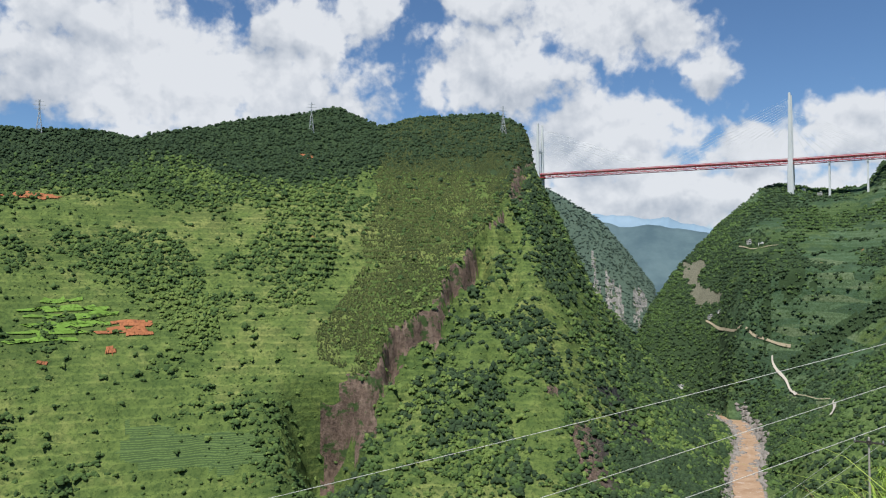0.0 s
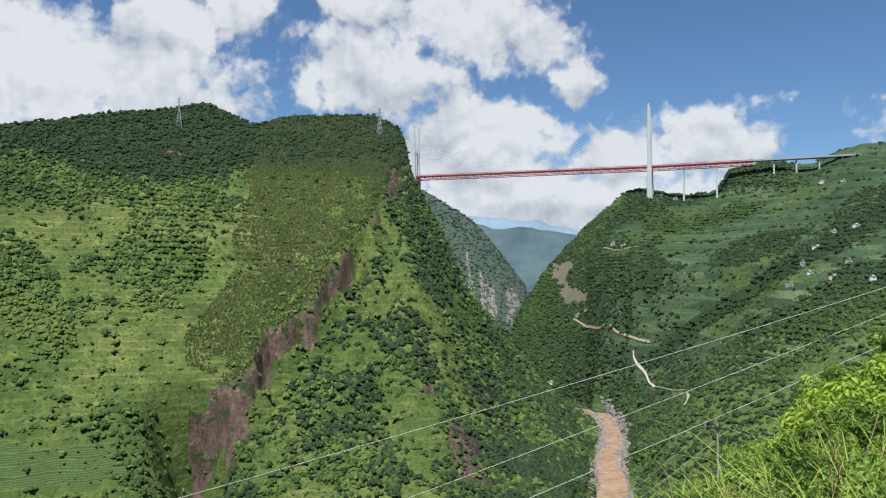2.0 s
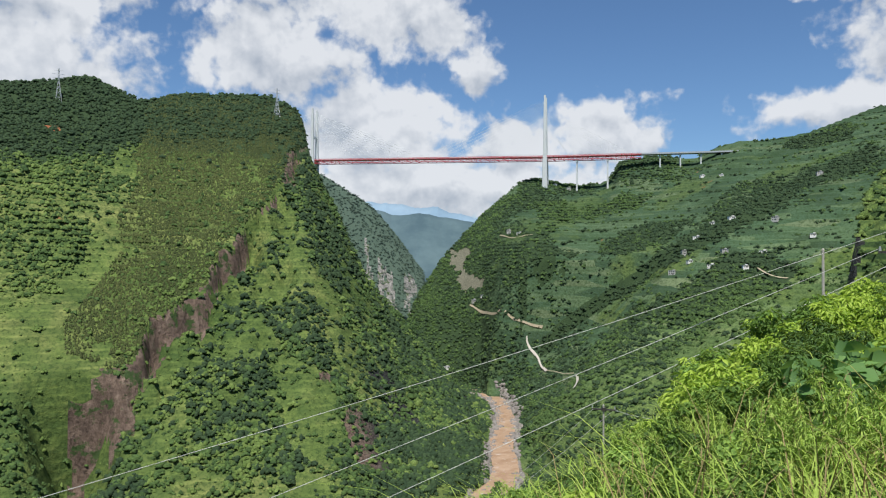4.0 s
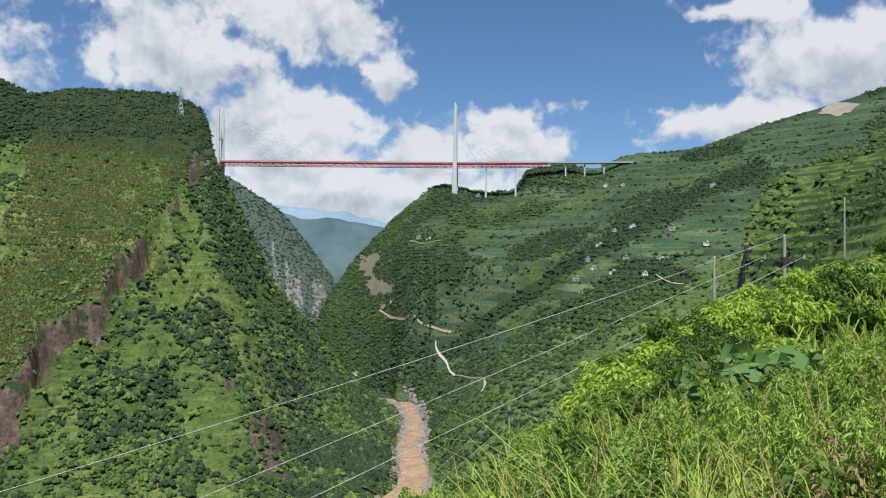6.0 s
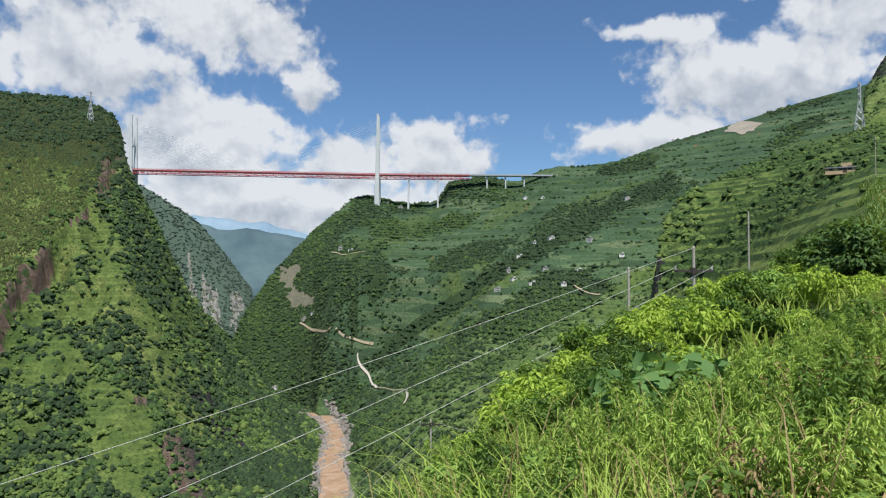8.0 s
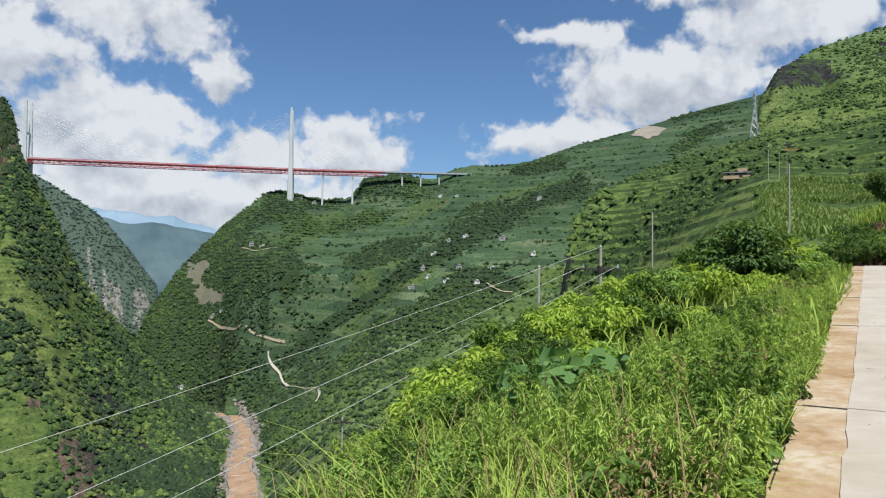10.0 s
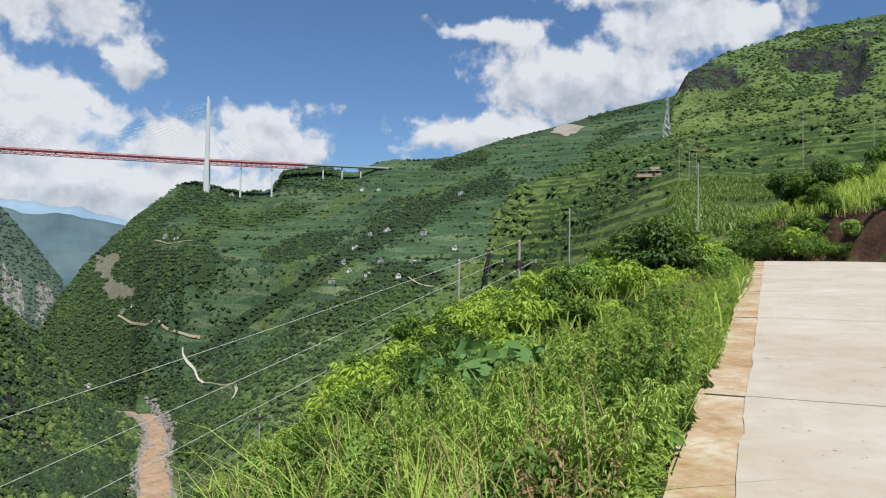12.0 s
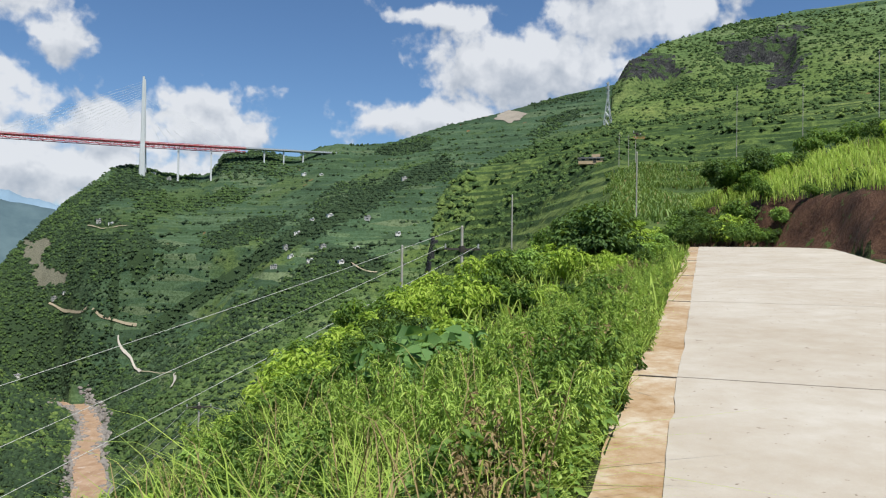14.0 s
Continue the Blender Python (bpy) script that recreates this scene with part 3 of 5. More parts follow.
def empty(name, at, turn=0.0, **tags):
    ob = new(name)
    ob.matrix_world = pose(*at, 0, 0, turn)
    return tagged(ob, **tags)


def box(sx, sy, sz, at=(0, 0, 0), top=1.0, bevel=0.0, mat=None, name="box"):
    """A block standing on z = 0 at its place; top: how much its upper face is drawn in."""
    bm = bmesh.new()
    bmesh.ops.create_cube(bm, size=1)
    for v in bm.verts:
        k = top if v.co.z > 0 else 1.0
        v.co = Vector((v.co.x * sx * k, v.co.y * sy * k, (v.co.z + 0.5) * sz)) + Vector(at)
    if bevel:
        bmesh.ops.bevel(bm, geom=bm.edges[:], offset=bevel, segments=2, affect="EDGES")
    me = bpy.data.meshes.new(name)
    bm.to_mesh(me)
    bm.free()
    me.materials.append(mat)
    return me


def rod(a, b, r0, r1, mat, sides=6, name="rod", m=None):
    """A round bar from a to b."""
    a, b = Vector(a), Vector(b)
    q = (b - a).to_track_quat("Z", "Y")
    vs, fs = [], []
    for p, r in ((a, r0), (b, r1)):
        for k in range(sides):
            t = 2 * math.pi * k / sides
            vs.append(p + q @ Vector((math.cos(t) * r, math.sin(t) * r, 0)))
    for k in range(sides):
        l = (k + 1) % sides
        fs.append((k, l, sides + l, sides + k))
    fs += [tuple(range(sides - 1, -1, -1)), tuple(range(sides, 2 * sides))]
    me = bpy.data.meshes.new(name)
    me.from_pydata(vs, [], fs)
    me.materials.append(mat)
    return me


CONCRETE = plain("pale_concrete", (0.52, 0.54, 0.53), 0.8, 0.6, 0.08)
POLE = plain("pole_concrete", (0.38, 0.36, 0.32), 0.85, 8.0, 0.15)
STEEL = plain("galvanised_steel", (0.42, 0.44, 0.45), 0.5, 3.0, 0.12, 0.4)
RED = plain("red_bridge_paint", (0.42, 0.035, 0.055), 0.55, 0.4, 0.15)
# darker copy of the red: the truss posts' shade put into their paint
SHADED_RED = plain("shaded_red_paint", (0.30, 0.025, 0.04), 0.6, 0.4, 0.15)
CABLE = plain("stay_cable_sheath", (0.62, 0.64, 0.62), 0.6, 2.0, 0.05)
WIRE = plain("aluminium_wire", (0.46, 0.46, 0.43), 0.55, 3.0, 0.1, 0.2)
IRON = plain("dark_crossarm_iron", (0.05, 0.045, 0.04), 0.7, 8.0, 0.3)
WHITEWASH = plain("whitewashed_wall", (0.72, 0.70, 0.66), 0.9, 0.8, 0.12)
GREYWASH = plain("weathered_plaster", (0.42, 0.41, 0.38), 0.9, 0.8, 0.15)
ROOF = plain("grey_roof_slab", (0.24, 0.24, 0.25), 0.9, 1.0, 0.2)
GLASS = plain("dark_window_glass", (0.03, 0.035, 0.04), 0.15, 2.0, 0.1)
MUDWALL = plain("earth_wall", (0.45, 0.34, 0.22), 0.95, 1.5, 0.2)
DIRT = plain("pale_dirt_track", (0.33, 0.28, 0.19), 0.95, 0.25, 0.2)
PALETRACK = plain("pale_concrete_track", (0.50, 0.46, 0.39), 0.95, 0.25, 0.15)
REDSOIL = plain("red_earth", (0.30, 0.115, 0.05), 0.95, 0.2, 0.35)
SCREE = plain("grey_scree", (0.25, 0.22, 0.175), 0.95, 0.12, 0.25)
RICE = plain("young_rice_green", (0.13, 0.23, 0.035), 0.95, 0.12, 0.25)
BOULDER = plain("river_boulder", (0.21, 0.19, 0.17), 0.85, 0.25, 0.3)

# ---- distant ranges ----


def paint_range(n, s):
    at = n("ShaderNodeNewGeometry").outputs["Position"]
    # haze is put into the colour: woods turned blue-green
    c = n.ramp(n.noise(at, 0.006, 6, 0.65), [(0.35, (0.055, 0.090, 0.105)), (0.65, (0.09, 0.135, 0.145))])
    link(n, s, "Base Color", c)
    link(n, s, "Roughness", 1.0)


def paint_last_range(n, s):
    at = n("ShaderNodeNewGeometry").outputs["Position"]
    # thicker haze is put into the colour: pale blue peaks
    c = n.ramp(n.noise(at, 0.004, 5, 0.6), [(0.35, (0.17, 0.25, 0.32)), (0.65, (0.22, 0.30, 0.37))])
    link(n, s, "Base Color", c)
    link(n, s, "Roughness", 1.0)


def far_range(name, label, distance, knots, rough, mat, seed):
    """A mountain range as a rounded ridge, with its near and far slopes."""
    a = np.arange(-2.0, 40.0, 0.08)
    crest = np.interp(a, [k[0] for k in knots], [k[1] for k in knots])
    jag = distance * np.tan(np.radians(rough)) * fbm(a * 60, a * 0 + seed, 110, 4, seed)
    rows_at = [(-900 + 45 * k, max(0.0, (k / 20) ** 1.25)) for k in range(20)] + [(0, 1.0), (120, 0.85), (300, 0.4)]
    vs = []
    for off, k in rows_at:
        d = distance + off 
        top = distance * np.tan(np.radians(crest)) + EYE
        gx, gy = np.sin(np.radians(a)) * d, np.cos(np.radians(a)) * d
        z = FLOOR - 80 + (top - FLOOR + 80) * k + jag * k ** 8 + (70 * fbm(gx, gy, 420, 5, seed + 5) * (1 - k) * 2 if k < 1 else 0)
        vs.append(np.stack([gx, gy, z], -1))
    w = len(a)
    fs = [(i * w + j, i * w + j + 1, (i + 1) * w + j + 1, (i + 1) * w + j) for i in range(len(rows_at) - 1) for j in range(w - 1)]
    return tagged(new(name, mesh_from(name, np.vstack(vs), fs, mat, smooth=True)), label, "mountain range", kind="structure")


far_range("backdrop_1", "wooded mountain range tinted blue-green by haze far up the gorge", 3500.0, [(-2, 5.5), (8, 5.3), (11, 4.3), (13.5, 3.4), (15.5, 3.7), (17.5, 3.4), (20, 3.0), (40, 2.5)], 0.22, material("hazy_distant_woods", paint_range), 5)
far_range("backdrop_2", "jagged peaks tinted pale blue by haze on the horizon", 4350.0, [(-2, 3), (11, 4.3), (13, 4.5), (15.0, 3.9), (17, 4.1), (19, 3.6), (40, 2.5)], 0.5, material("hazy_distant_peaks", paint_last_range), 9)

# ---- the river ----


def paint_water(n, s):
    at = n("ShaderNodeNewGeometry").outputs["Position"]
    flow = n.noise(at, 0.05, 6, 0.6, 1.5)
    foam = n.smooth(n.noise(at, 0.12, 7, 0.7, 0.8), 0.58, 0.66)
    c = n.ramp(flow, [(0.35, (0.30, 0.185, 0.11)), (0.65, (0.42, 0.29, 0.195))])
    c = n.mix(n.math("MULTIPLY", foam, 0.7), c, (0.60, 0.55, 0.50))
    link(n, s, "Base Color", c)
    link(n, s, "Roughness", 0.35)
    bump(n, s, n.noise(at, 0.4, 5, 0.6), 0.5, 0.6)


def ribbon(name, pts, width, mat, lift_by=0.8, level=None, step=6.0):
    """A strip along a line over the land, or level at a height."""
    line = []
    for (ax, ay), (bx, by) in zip(pts, pts[1:]):
        k = max(2, int(math.hypot(bx - ax, by - ay) / step))
        line += [(ax + (bx - ax) * i / k, ay + (by - ay) * i / k) for i in range(k)]
    line.append(pts[-1])
    line = np.array(line)
    for _ in range(30):
        line[1:-1] = (line[:-2] + 2 * line[1:-1] + line[2:]) / 4
    tan = np.gradient(line, axis=0)
    tan /= np.maximum(np.hypot(tan[:, 0], tan[:, 1]), 1e-6)[:, None]
    nor = np.stack([-tan[:, 1], tan[:, 0]], -1)
    w = width * (1 + 0.35 * fbm(line[:, 0], line[:, 1], 35, 3, 91))
    vs = []
    for k in (-0.5, -0.25, 0, 0.25, 0.5):
        p = line + nor * (w * k)[:, None]
        z = sum(land(p[:, 0] + ox, p[:, 1] + oy) for ox, oy in ((0, 0), (7, 0), (-7, 0), (0, 7), (0, -7), (13, 0), (-13, 0), (0, 13), (0, -13))) / 9 + lift_by if level is None else np.full(len(p), level)
        vs.append(np.column_stack([p, z]))
    m = len(line)
    fs = [(i * m + j, i * m + j + 1, (i + 1) * m + j + 1, (i + 1) * m + j) for i in range(4) for j in range(m - 1)]
    return mesh_from(name, np.vstack(vs), fs, mat, smooth=True)


river_line = [polar(*p) for p in RIVER]
tagged(new("water", ribbon("water", river_line, 30, material("muddy_water", paint_water), level=FLOOR - 0.8)), "muddy brown river with white rapids between boulders", "river", kind="structure")

ICO = bmesh.new()
bmesh.ops.create_icosphere(ICO, subdivisions=1, radius=1)
ICO1_V, ICO1_F = np.array([v.co[:] for v in ICO.verts]), np.array([[v.index for v in f.verts] for f in ICO.faces])
ICO.free()


def half(v, f, low):
    """The part of a ball above a level."""
    keep = f[(v[f][:, :, 2] > low).any(axis=1)]
    used = np.unique(keep)
    back = np.full(len(v), -1)
    back[used] = np.arange(len(used))
    return v[used], back[keep]


DOME = half(ICO1_V, ICO1_F, -0.1)


def crown_of(places):
    """A crown of several leafy lobes, each a part of a ball."""
    vs, fs, base = [], [], 0
    v, f = half(ICO1_V, ICO1_F, -0.3)
    for px, py, pz, k in places:
        vs.append(v * k + np.array([px, py, pz]))
        fs.append(f + base)
        base += len(v)
    return np.vstack(vs), np.vstack(fs)


CROWN = crown_of([(0.0, 0.0, 0.35, 0.70), (0.58, 0.12, -0.05, 0.55), (-0.30, 0.55, 0.0, 0.52), (-0.25, -0.55, -0.1, 0.5)])
SPIRE = crown_of([(0.0, 0.0, -0.1, 0.72), (0.05, 0.0, 0.55, 0.40)])


def clump_arrays(x, y, z, size, squash, shape, rough, sink, g):
    V, F = shape
    N = len(x)
    turn = g.uniform(0, 6.283, N)
    c, s = np.cos(turn), np.sin(turn)
    base = V[None] * (1 + rough * g.normal(size=(N, len(V), 1)))
    wide = size * g.uniform(0.8, 1.25, N)
    px = (base[:, :, 0] * c[:, None] - base[:, :, 1] * s[:, None]) * wide[:, None]
    py = (base[:, :, 0] * s[:, None] + base[:, :, 1] * c[:, None]) * size[:, None]
    pz = base[:, :, 2] * (size * squash)[:, None]
    co = np.stack([px + x[:, None], py + y[:, None], pz + (z + size * squash * (0.5 - sink))[:, None]], -1).reshape(-1, 3)
    return co, (F[None] + (np.arange(N) * len(V))[:, None, None]).reshape(-1, 3)


def clumps(name, x, y, size, squash, mats, index, shape=DOME, rough=0.2, sink=0.15, seed=1, ground_z=None, large=None):
    """Many uneven leafy or stony lumps on the land, as one mesh; those past the size large get lobed crowns."""
    g = np.random.default_rng(seed)
    z = land(x, y) if ground_z is None else ground_z
    big = size > large if large else np.zeros(len(x), bool)
    co, f, ix = [], [], []
    base = 0
    for pick, form in ((~big, shape), (big, CROWN)):
        if pick.any():
            c, q = clump_arrays(x[pick], y[pick], z[pick], size[pick], squash[pick], form, rough, sink, g)
            co.append(c)
            f.append(q + base)
            ix.append(np.repeat(index[pick], len(form[1])))
            base += len(c)
    return mesh_from(name, np.vstack(co), np.vstack(f), mats, np.concatenate(ix), smooth=large is not None)


rng = np.random.default_rng(7)


def scatter(count, az0, az1, r0, r1):
    a = np.radians(rng.uniform(az0, az1, count))
    r = np.sqrt(rng.uniform(r0 * r0, r1 * r1, count))
    return np.sin(a) * r, np.cos(a) * r, np.degrees(a), r


# boulders on the banks
x, y, a, r = scatter(60000, 17, 27, 760, 1420)
d = river_distance(x, y)
ok = (d > 10 + 11 * fbm(x, y, 45, 3, 5)) & (d < 24 + 13 * fbm(x, y, 60, 3, 6)) & (a > 19.5) & (r < 1345)
x, y = x[ok][:1900], y[ok][:1900]
tagged(new("river_boulders", clumps("river_boulders", x, y, 0.9 + 5.0 * rng.beta(1.2, 3.0, len(x)), rng.uniform(0.4, 0.9, len(x)), BOULDER, np.zeros(len(x), int), rough=0.16, seed=3)),
       "grey weathered boulders heaped along the river banks", "boulders", kind="stuff")

# ---- scrub and woods on the slopes ----


TRACKS = {
    "pale dirt track crossing the terraces": [(19.6, -3.6), (21.2, -4.2), (22.7, -4.7), (23.4, -5.0), (25.2, -5.4)],
    "white concrete track winding down the slope": [(24.0, -6.0), (24.0, -6.6), (24.3, -7.2), (24.9, -7.6), (25.0, -8.1), (25.5, -8.5)],
    "thin pale track along the slope": [(25.5, -8.5), (26.8, -8.7), (27.6, -8.7)],
    "short white concrete track near the river": [(27.8, -8.8), (27.9, -9.2), (27.6, -9.8)],
    "pale village road on the slope": [(21.9, 1.9), (22.9, 1.6), (24.5, 1.9)],
    "pale lane beside the village": [(40.6, -0.7), (41.6, -1.2), (42.6, -1.3)],
}


def on_track(a, e):
    """Whether a direction lies on one of the tracks, which are kept clear of bushes."""
    hit = np.zeros(a.shape, bool)
    for line in TRACKS.values():
        for (a0, e0), (a1, e1) in zip(line, line[1:]):
            dx, dy = a1 - a0, e1 - e0
            t = np.clip(((a - a0) * dx + (e - e0) * dy) / (dx * dx + dy * dy), 0, 1)
            hit |= np.hypot(a - a0 - t * dx, (e - e0 - t * dy) * 1.0) < 0.22
    return hit


def grow(name, label, count, az0, az1, r0, r1, density, sizes, squash, mats, seed, shape=DOME, pale=0.3, large=2.6):
    x, y, a, r = scatter(count, az0, az1, r0, r1)
    z = land(x, y)
    e = 2.0
    slope = np.hypot(land(x + e, y) - z, land(x, y + e) - z) / e
    keep = (rng.uniform(0, 1, len(x)) < density(x, y, a, r, z, slope)) & ((river_distance(x, y) > 25 + 8 * fbm(x, y, 30, 3, 87)) | (r < 400) | (r > 1350)) & (~rocky(x, y) | (rng.uniform(0, 1, len(x)) < 0.25)) & ~on_track(a, np.degrees(np.arctan2(z - EYE, r))) & ~scarred(x, y, a, np.degrees(np.arctan2(z - EYE, r)), r)
    x, y, z, a, r = x[keep], y[keep], z[keep], a[keep], r[keep]
    size = (sizes[0] + (sizes[1] - sizes[0]) * rng.beta(1.4, 3.2, len(x))) * np.clip(r / 420, 0.3, 1.0)
    tone = fbm(x, y, 110, 3, seed) + rng.normal(0, 0.35, len(x)) - (2.0 * (shadow_band(a, r, z) > 0.35) if seed == 211 else 0.0)
    index = (tone > np.quantile(tone, 1 - pale)).astype(int)
    if len(mats) == 3:
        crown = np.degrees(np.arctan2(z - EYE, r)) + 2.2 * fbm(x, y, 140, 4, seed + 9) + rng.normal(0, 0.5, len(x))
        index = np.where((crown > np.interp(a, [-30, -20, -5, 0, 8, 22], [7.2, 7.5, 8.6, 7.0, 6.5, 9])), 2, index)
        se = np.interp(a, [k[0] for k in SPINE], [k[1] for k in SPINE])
        # gorge side: its shade is put into the crowns, many in dark pine
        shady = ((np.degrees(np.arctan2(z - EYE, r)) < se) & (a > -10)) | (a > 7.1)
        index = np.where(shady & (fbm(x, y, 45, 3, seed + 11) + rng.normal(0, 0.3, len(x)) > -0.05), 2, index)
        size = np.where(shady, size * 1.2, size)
    return tagged(new(name, clumps(name, x, y, size, rng.uniform(0.7, 1.15, len(x)) * squash, mats, index, shape, seed=seed, ground_z=z, large=large)), label, "bushes", kind="stuff")


def plantation(a, el, x, y):
    """The stand of young olive-green pines between the saddle and the rocky spine."""
    edge = np.interp(el, [-8, -5, 0, 5, 9, 12], [-9.0, -9.6, -7.0, -5.4, -4.6, -3.6]) + 0.9 * fbm(x, y, 60, 3, 107)
    se = np.interp(a, [k[0] for k in SPINE], [k[1] for k in SPINE])
    return (a > edge) & (a < 7.2) & (el > se + 0.5) & (el > -6.5 + 3.5 * fbm(x, y, 70, 4, 110))


def west_density(x, y, a, r, z, slope):
    el = np.degrees(np.arctan2(z - EYE, r))
    se = np.interp(a, [k[0] for k in SPINE], [k[1] for k in SPINE])
    side = ((el < se) & (a > -9)) | (a > 7.1)
    top = ease(el + 1.5 * fbm(x, y, 120, 3, 105), np.interp(a, [-14, -6], [4.2, 6.2]), np.interp(a, [-14, -6], [6.6, 8.4]))
    patch = ease(fbm(x, y, 95, 5, 101), 0.08, 0.2)
    open_slope = 0.03 + 0.8 * patch + 0.13 * ((z / 8.0) % 1 > 0.78)
    shady = 0.10 + 0.75 * ease(fbm(x, y, 52, 4, 103), -0.2, 0.12) + 0.5 * ease(a, 9, 14)
    field = (np.abs(a + 19.6) < 5.0) & (np.abs(el + 12.4 + 0.12 * (a + 19.6)) < 1.4)
    open_slope = np.where(field, 0.0, open_slope)
    rim = 0.35 * np.exp(-((el - se - 1.2) / 0.9) ** 2) * (a > -9)
    young = plantation(a, el, x, y)
    return np.where(slope > 1.9, 0.08, np.where(side, shady, np.where(young, np.where(el + 1.2 * fbm(x, y, 50, 3, 106) > 9, top, 0.05 + rim), np.clip(open_slope + top + rim, 0, 1))))


def young_density(x, y, a, r, z, slope):
    el = np.degrees(np.arctan2(z - EYE, r))
    return np.where(plantation(a, el, x, y), 0.95, 0.0) * ease(fbm(x, y, 22, 3, 109), -0.6, -0.15)


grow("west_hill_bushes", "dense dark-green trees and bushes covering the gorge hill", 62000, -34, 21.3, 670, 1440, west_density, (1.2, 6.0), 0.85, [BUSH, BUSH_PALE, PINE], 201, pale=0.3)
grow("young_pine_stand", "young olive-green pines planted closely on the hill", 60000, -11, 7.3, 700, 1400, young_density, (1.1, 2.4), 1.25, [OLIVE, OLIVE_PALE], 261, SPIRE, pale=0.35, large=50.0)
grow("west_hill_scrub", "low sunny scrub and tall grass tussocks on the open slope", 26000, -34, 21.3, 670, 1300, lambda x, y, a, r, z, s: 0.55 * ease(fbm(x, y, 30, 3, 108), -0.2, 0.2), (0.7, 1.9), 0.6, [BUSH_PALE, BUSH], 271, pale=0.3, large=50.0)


def bridge_density(x, y, a, r, z, slope):
    belt = ease(fbm(x, y, 150, 5, 111), 0.14, 0.28)
    el = np.degrees(np.arctan2(z - EYE, r))
    heap = (np.abs(a - 52.7) < 1.9) & (np.abs(el - 10.95) < 0.8)
    gorge_side = 0.7 * (1 - ease(a, 20, 24))
    low = 0.6 * (1 - ease(z, -190, -90))
    hedge = 0.32 * ((z / 21.0 + 0.6 * fbm(x, y, 200, 2, 113)) % 1 > 0.84)
    knolls = ease(a, 30, 30.6) * (1 - ease(a, 34, 36)) * ease(el, 5.6, 6.2) + ease(a, 23, 24) * (1 - ease(a, 28.5, 29.5)) * ease(el, 4.9, 5.3)
    return np.where(heap, 0, np.clip(0.015 + hedge + 0.75 * belt + 1.0 * shadow_band(a, r, z) + gorge_side + low + knolls, 0, 1))


grow("bridge_hill_woods", "dark tree belts and scrub between terraced fields", 74000, 13.5, 60, 760, 2180, bridge_density, (1.5, 6.0), 0.8, [PINE, BUSH], 211, DOME, pale=0.45)
grow("gorge_side_scrub", "mixed scrub on the steep side above the gorge", 11000, 13.5, 24, 1270, 1800, lambda x, y, a, r, z, s: np.where(r < 1430, 1.0, 0.85 * ease(fbm(x, y, 90, 3, 131), -0.45, 0.1)), (1.4, 4.6), 0.9, [PINE, BUSH], 251, DOME, pale=0.3)
grow("gorge_wall_woods", "haze-tinted woods on the steep wall of the side gorge", 9000, 6, 18, 2120, 2500, lambda x, y, a, r, z, s: 0.45, (2.5, 6), 0.6, [HAZY_WOODS, HAZY_WOODS], 221, DOME, pale=0.3)

grow("valley_side_woods", "mixed trees and bushes on the slope over the river", 17000, 21.5, 47, 560, 1180, lambda x, y, a, r, z, s: 0.05 + 0.8 * ease(fbm(x, y, 90, 4, 133) - 0.3 * ease(z, -170, -80), -0.1, 0.12), (1.2, 5.0), 0.8, [BUSH, PINE], 281, pale=0.5)


def spur_density(x, y, a, r, z, slope):
    rows_of = ease(fbm(x, y, 55, 5, 121), 0.12, 0.24)
    return np.clip(0.02 + 0.42 * ((z / 4.6) % 1 > 0.70) * ease(fbm(x, y, 25, 3, 123), -0.25, 0.15) + 0.9 * rows_of + 0.25 * (a < 46.8) + 0.22 * ease(r, 620, 760), 0, 1) * np.where((a > 60.5) & (r < 240), 0.05, 1.0)


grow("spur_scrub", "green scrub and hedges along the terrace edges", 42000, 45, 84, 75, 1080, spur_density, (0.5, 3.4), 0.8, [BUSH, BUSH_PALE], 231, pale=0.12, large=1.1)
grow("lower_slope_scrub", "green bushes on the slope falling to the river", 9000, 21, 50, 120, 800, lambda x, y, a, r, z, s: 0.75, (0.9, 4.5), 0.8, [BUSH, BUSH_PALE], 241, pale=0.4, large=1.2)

# ---- fields, bare earth and tracks on the slopes ----


def patch(name, label, category, azimuth, elevation, wide, tall, mat, seed, start=500.0):
    """An irregular piece of open ground laid on the slope."""
    rings, spokes = 7, 44
    vs = []
    for i in range(rings + 1):
        for k in range(spokes):
            t = 2 * math.pi * k / spokes
            edge = 1 + 0.45 * float(fbm(np.array([math.cos(t) * 2 + seed]), np.array([math.sin(t) * 2]), 1.0, 4, seed)[0])
            f = i / rings * edge
            px, py, pz = site(azimuth + wide * f * math.cos(t), elevation + tall * f * math.sin(t), start)
            vs.append((px * 0.999, py * 0.999, pz + 0.9))
    fs = [(i * spokes + k, i * spokes + (k + 1) % spokes, (i + 1) * spokes + (k + 1) % spokes, (i + 1) * spokes + k) for i in range(rings) for k in range(spokes)]
    return tagged(new(name, mesh_from(name, vs, fs, mat, smooth=True)), label, category, kind="structure")


for k, (a, e, w) in enumerate(((-27.4, -2.0, 1.3), (-27.0, -2.55, 2.6), (-26.4, -3.05, 3.2), (-27.2, -3.6, 2.6), (-28.0, -4.15, 2.6), (-28.6, -4.65, 2.2))):
    patch("rice_terrace", "narrow bright green rice terrace on the hill", "field", a, e, w, 0.19, RICE, 20 + k)
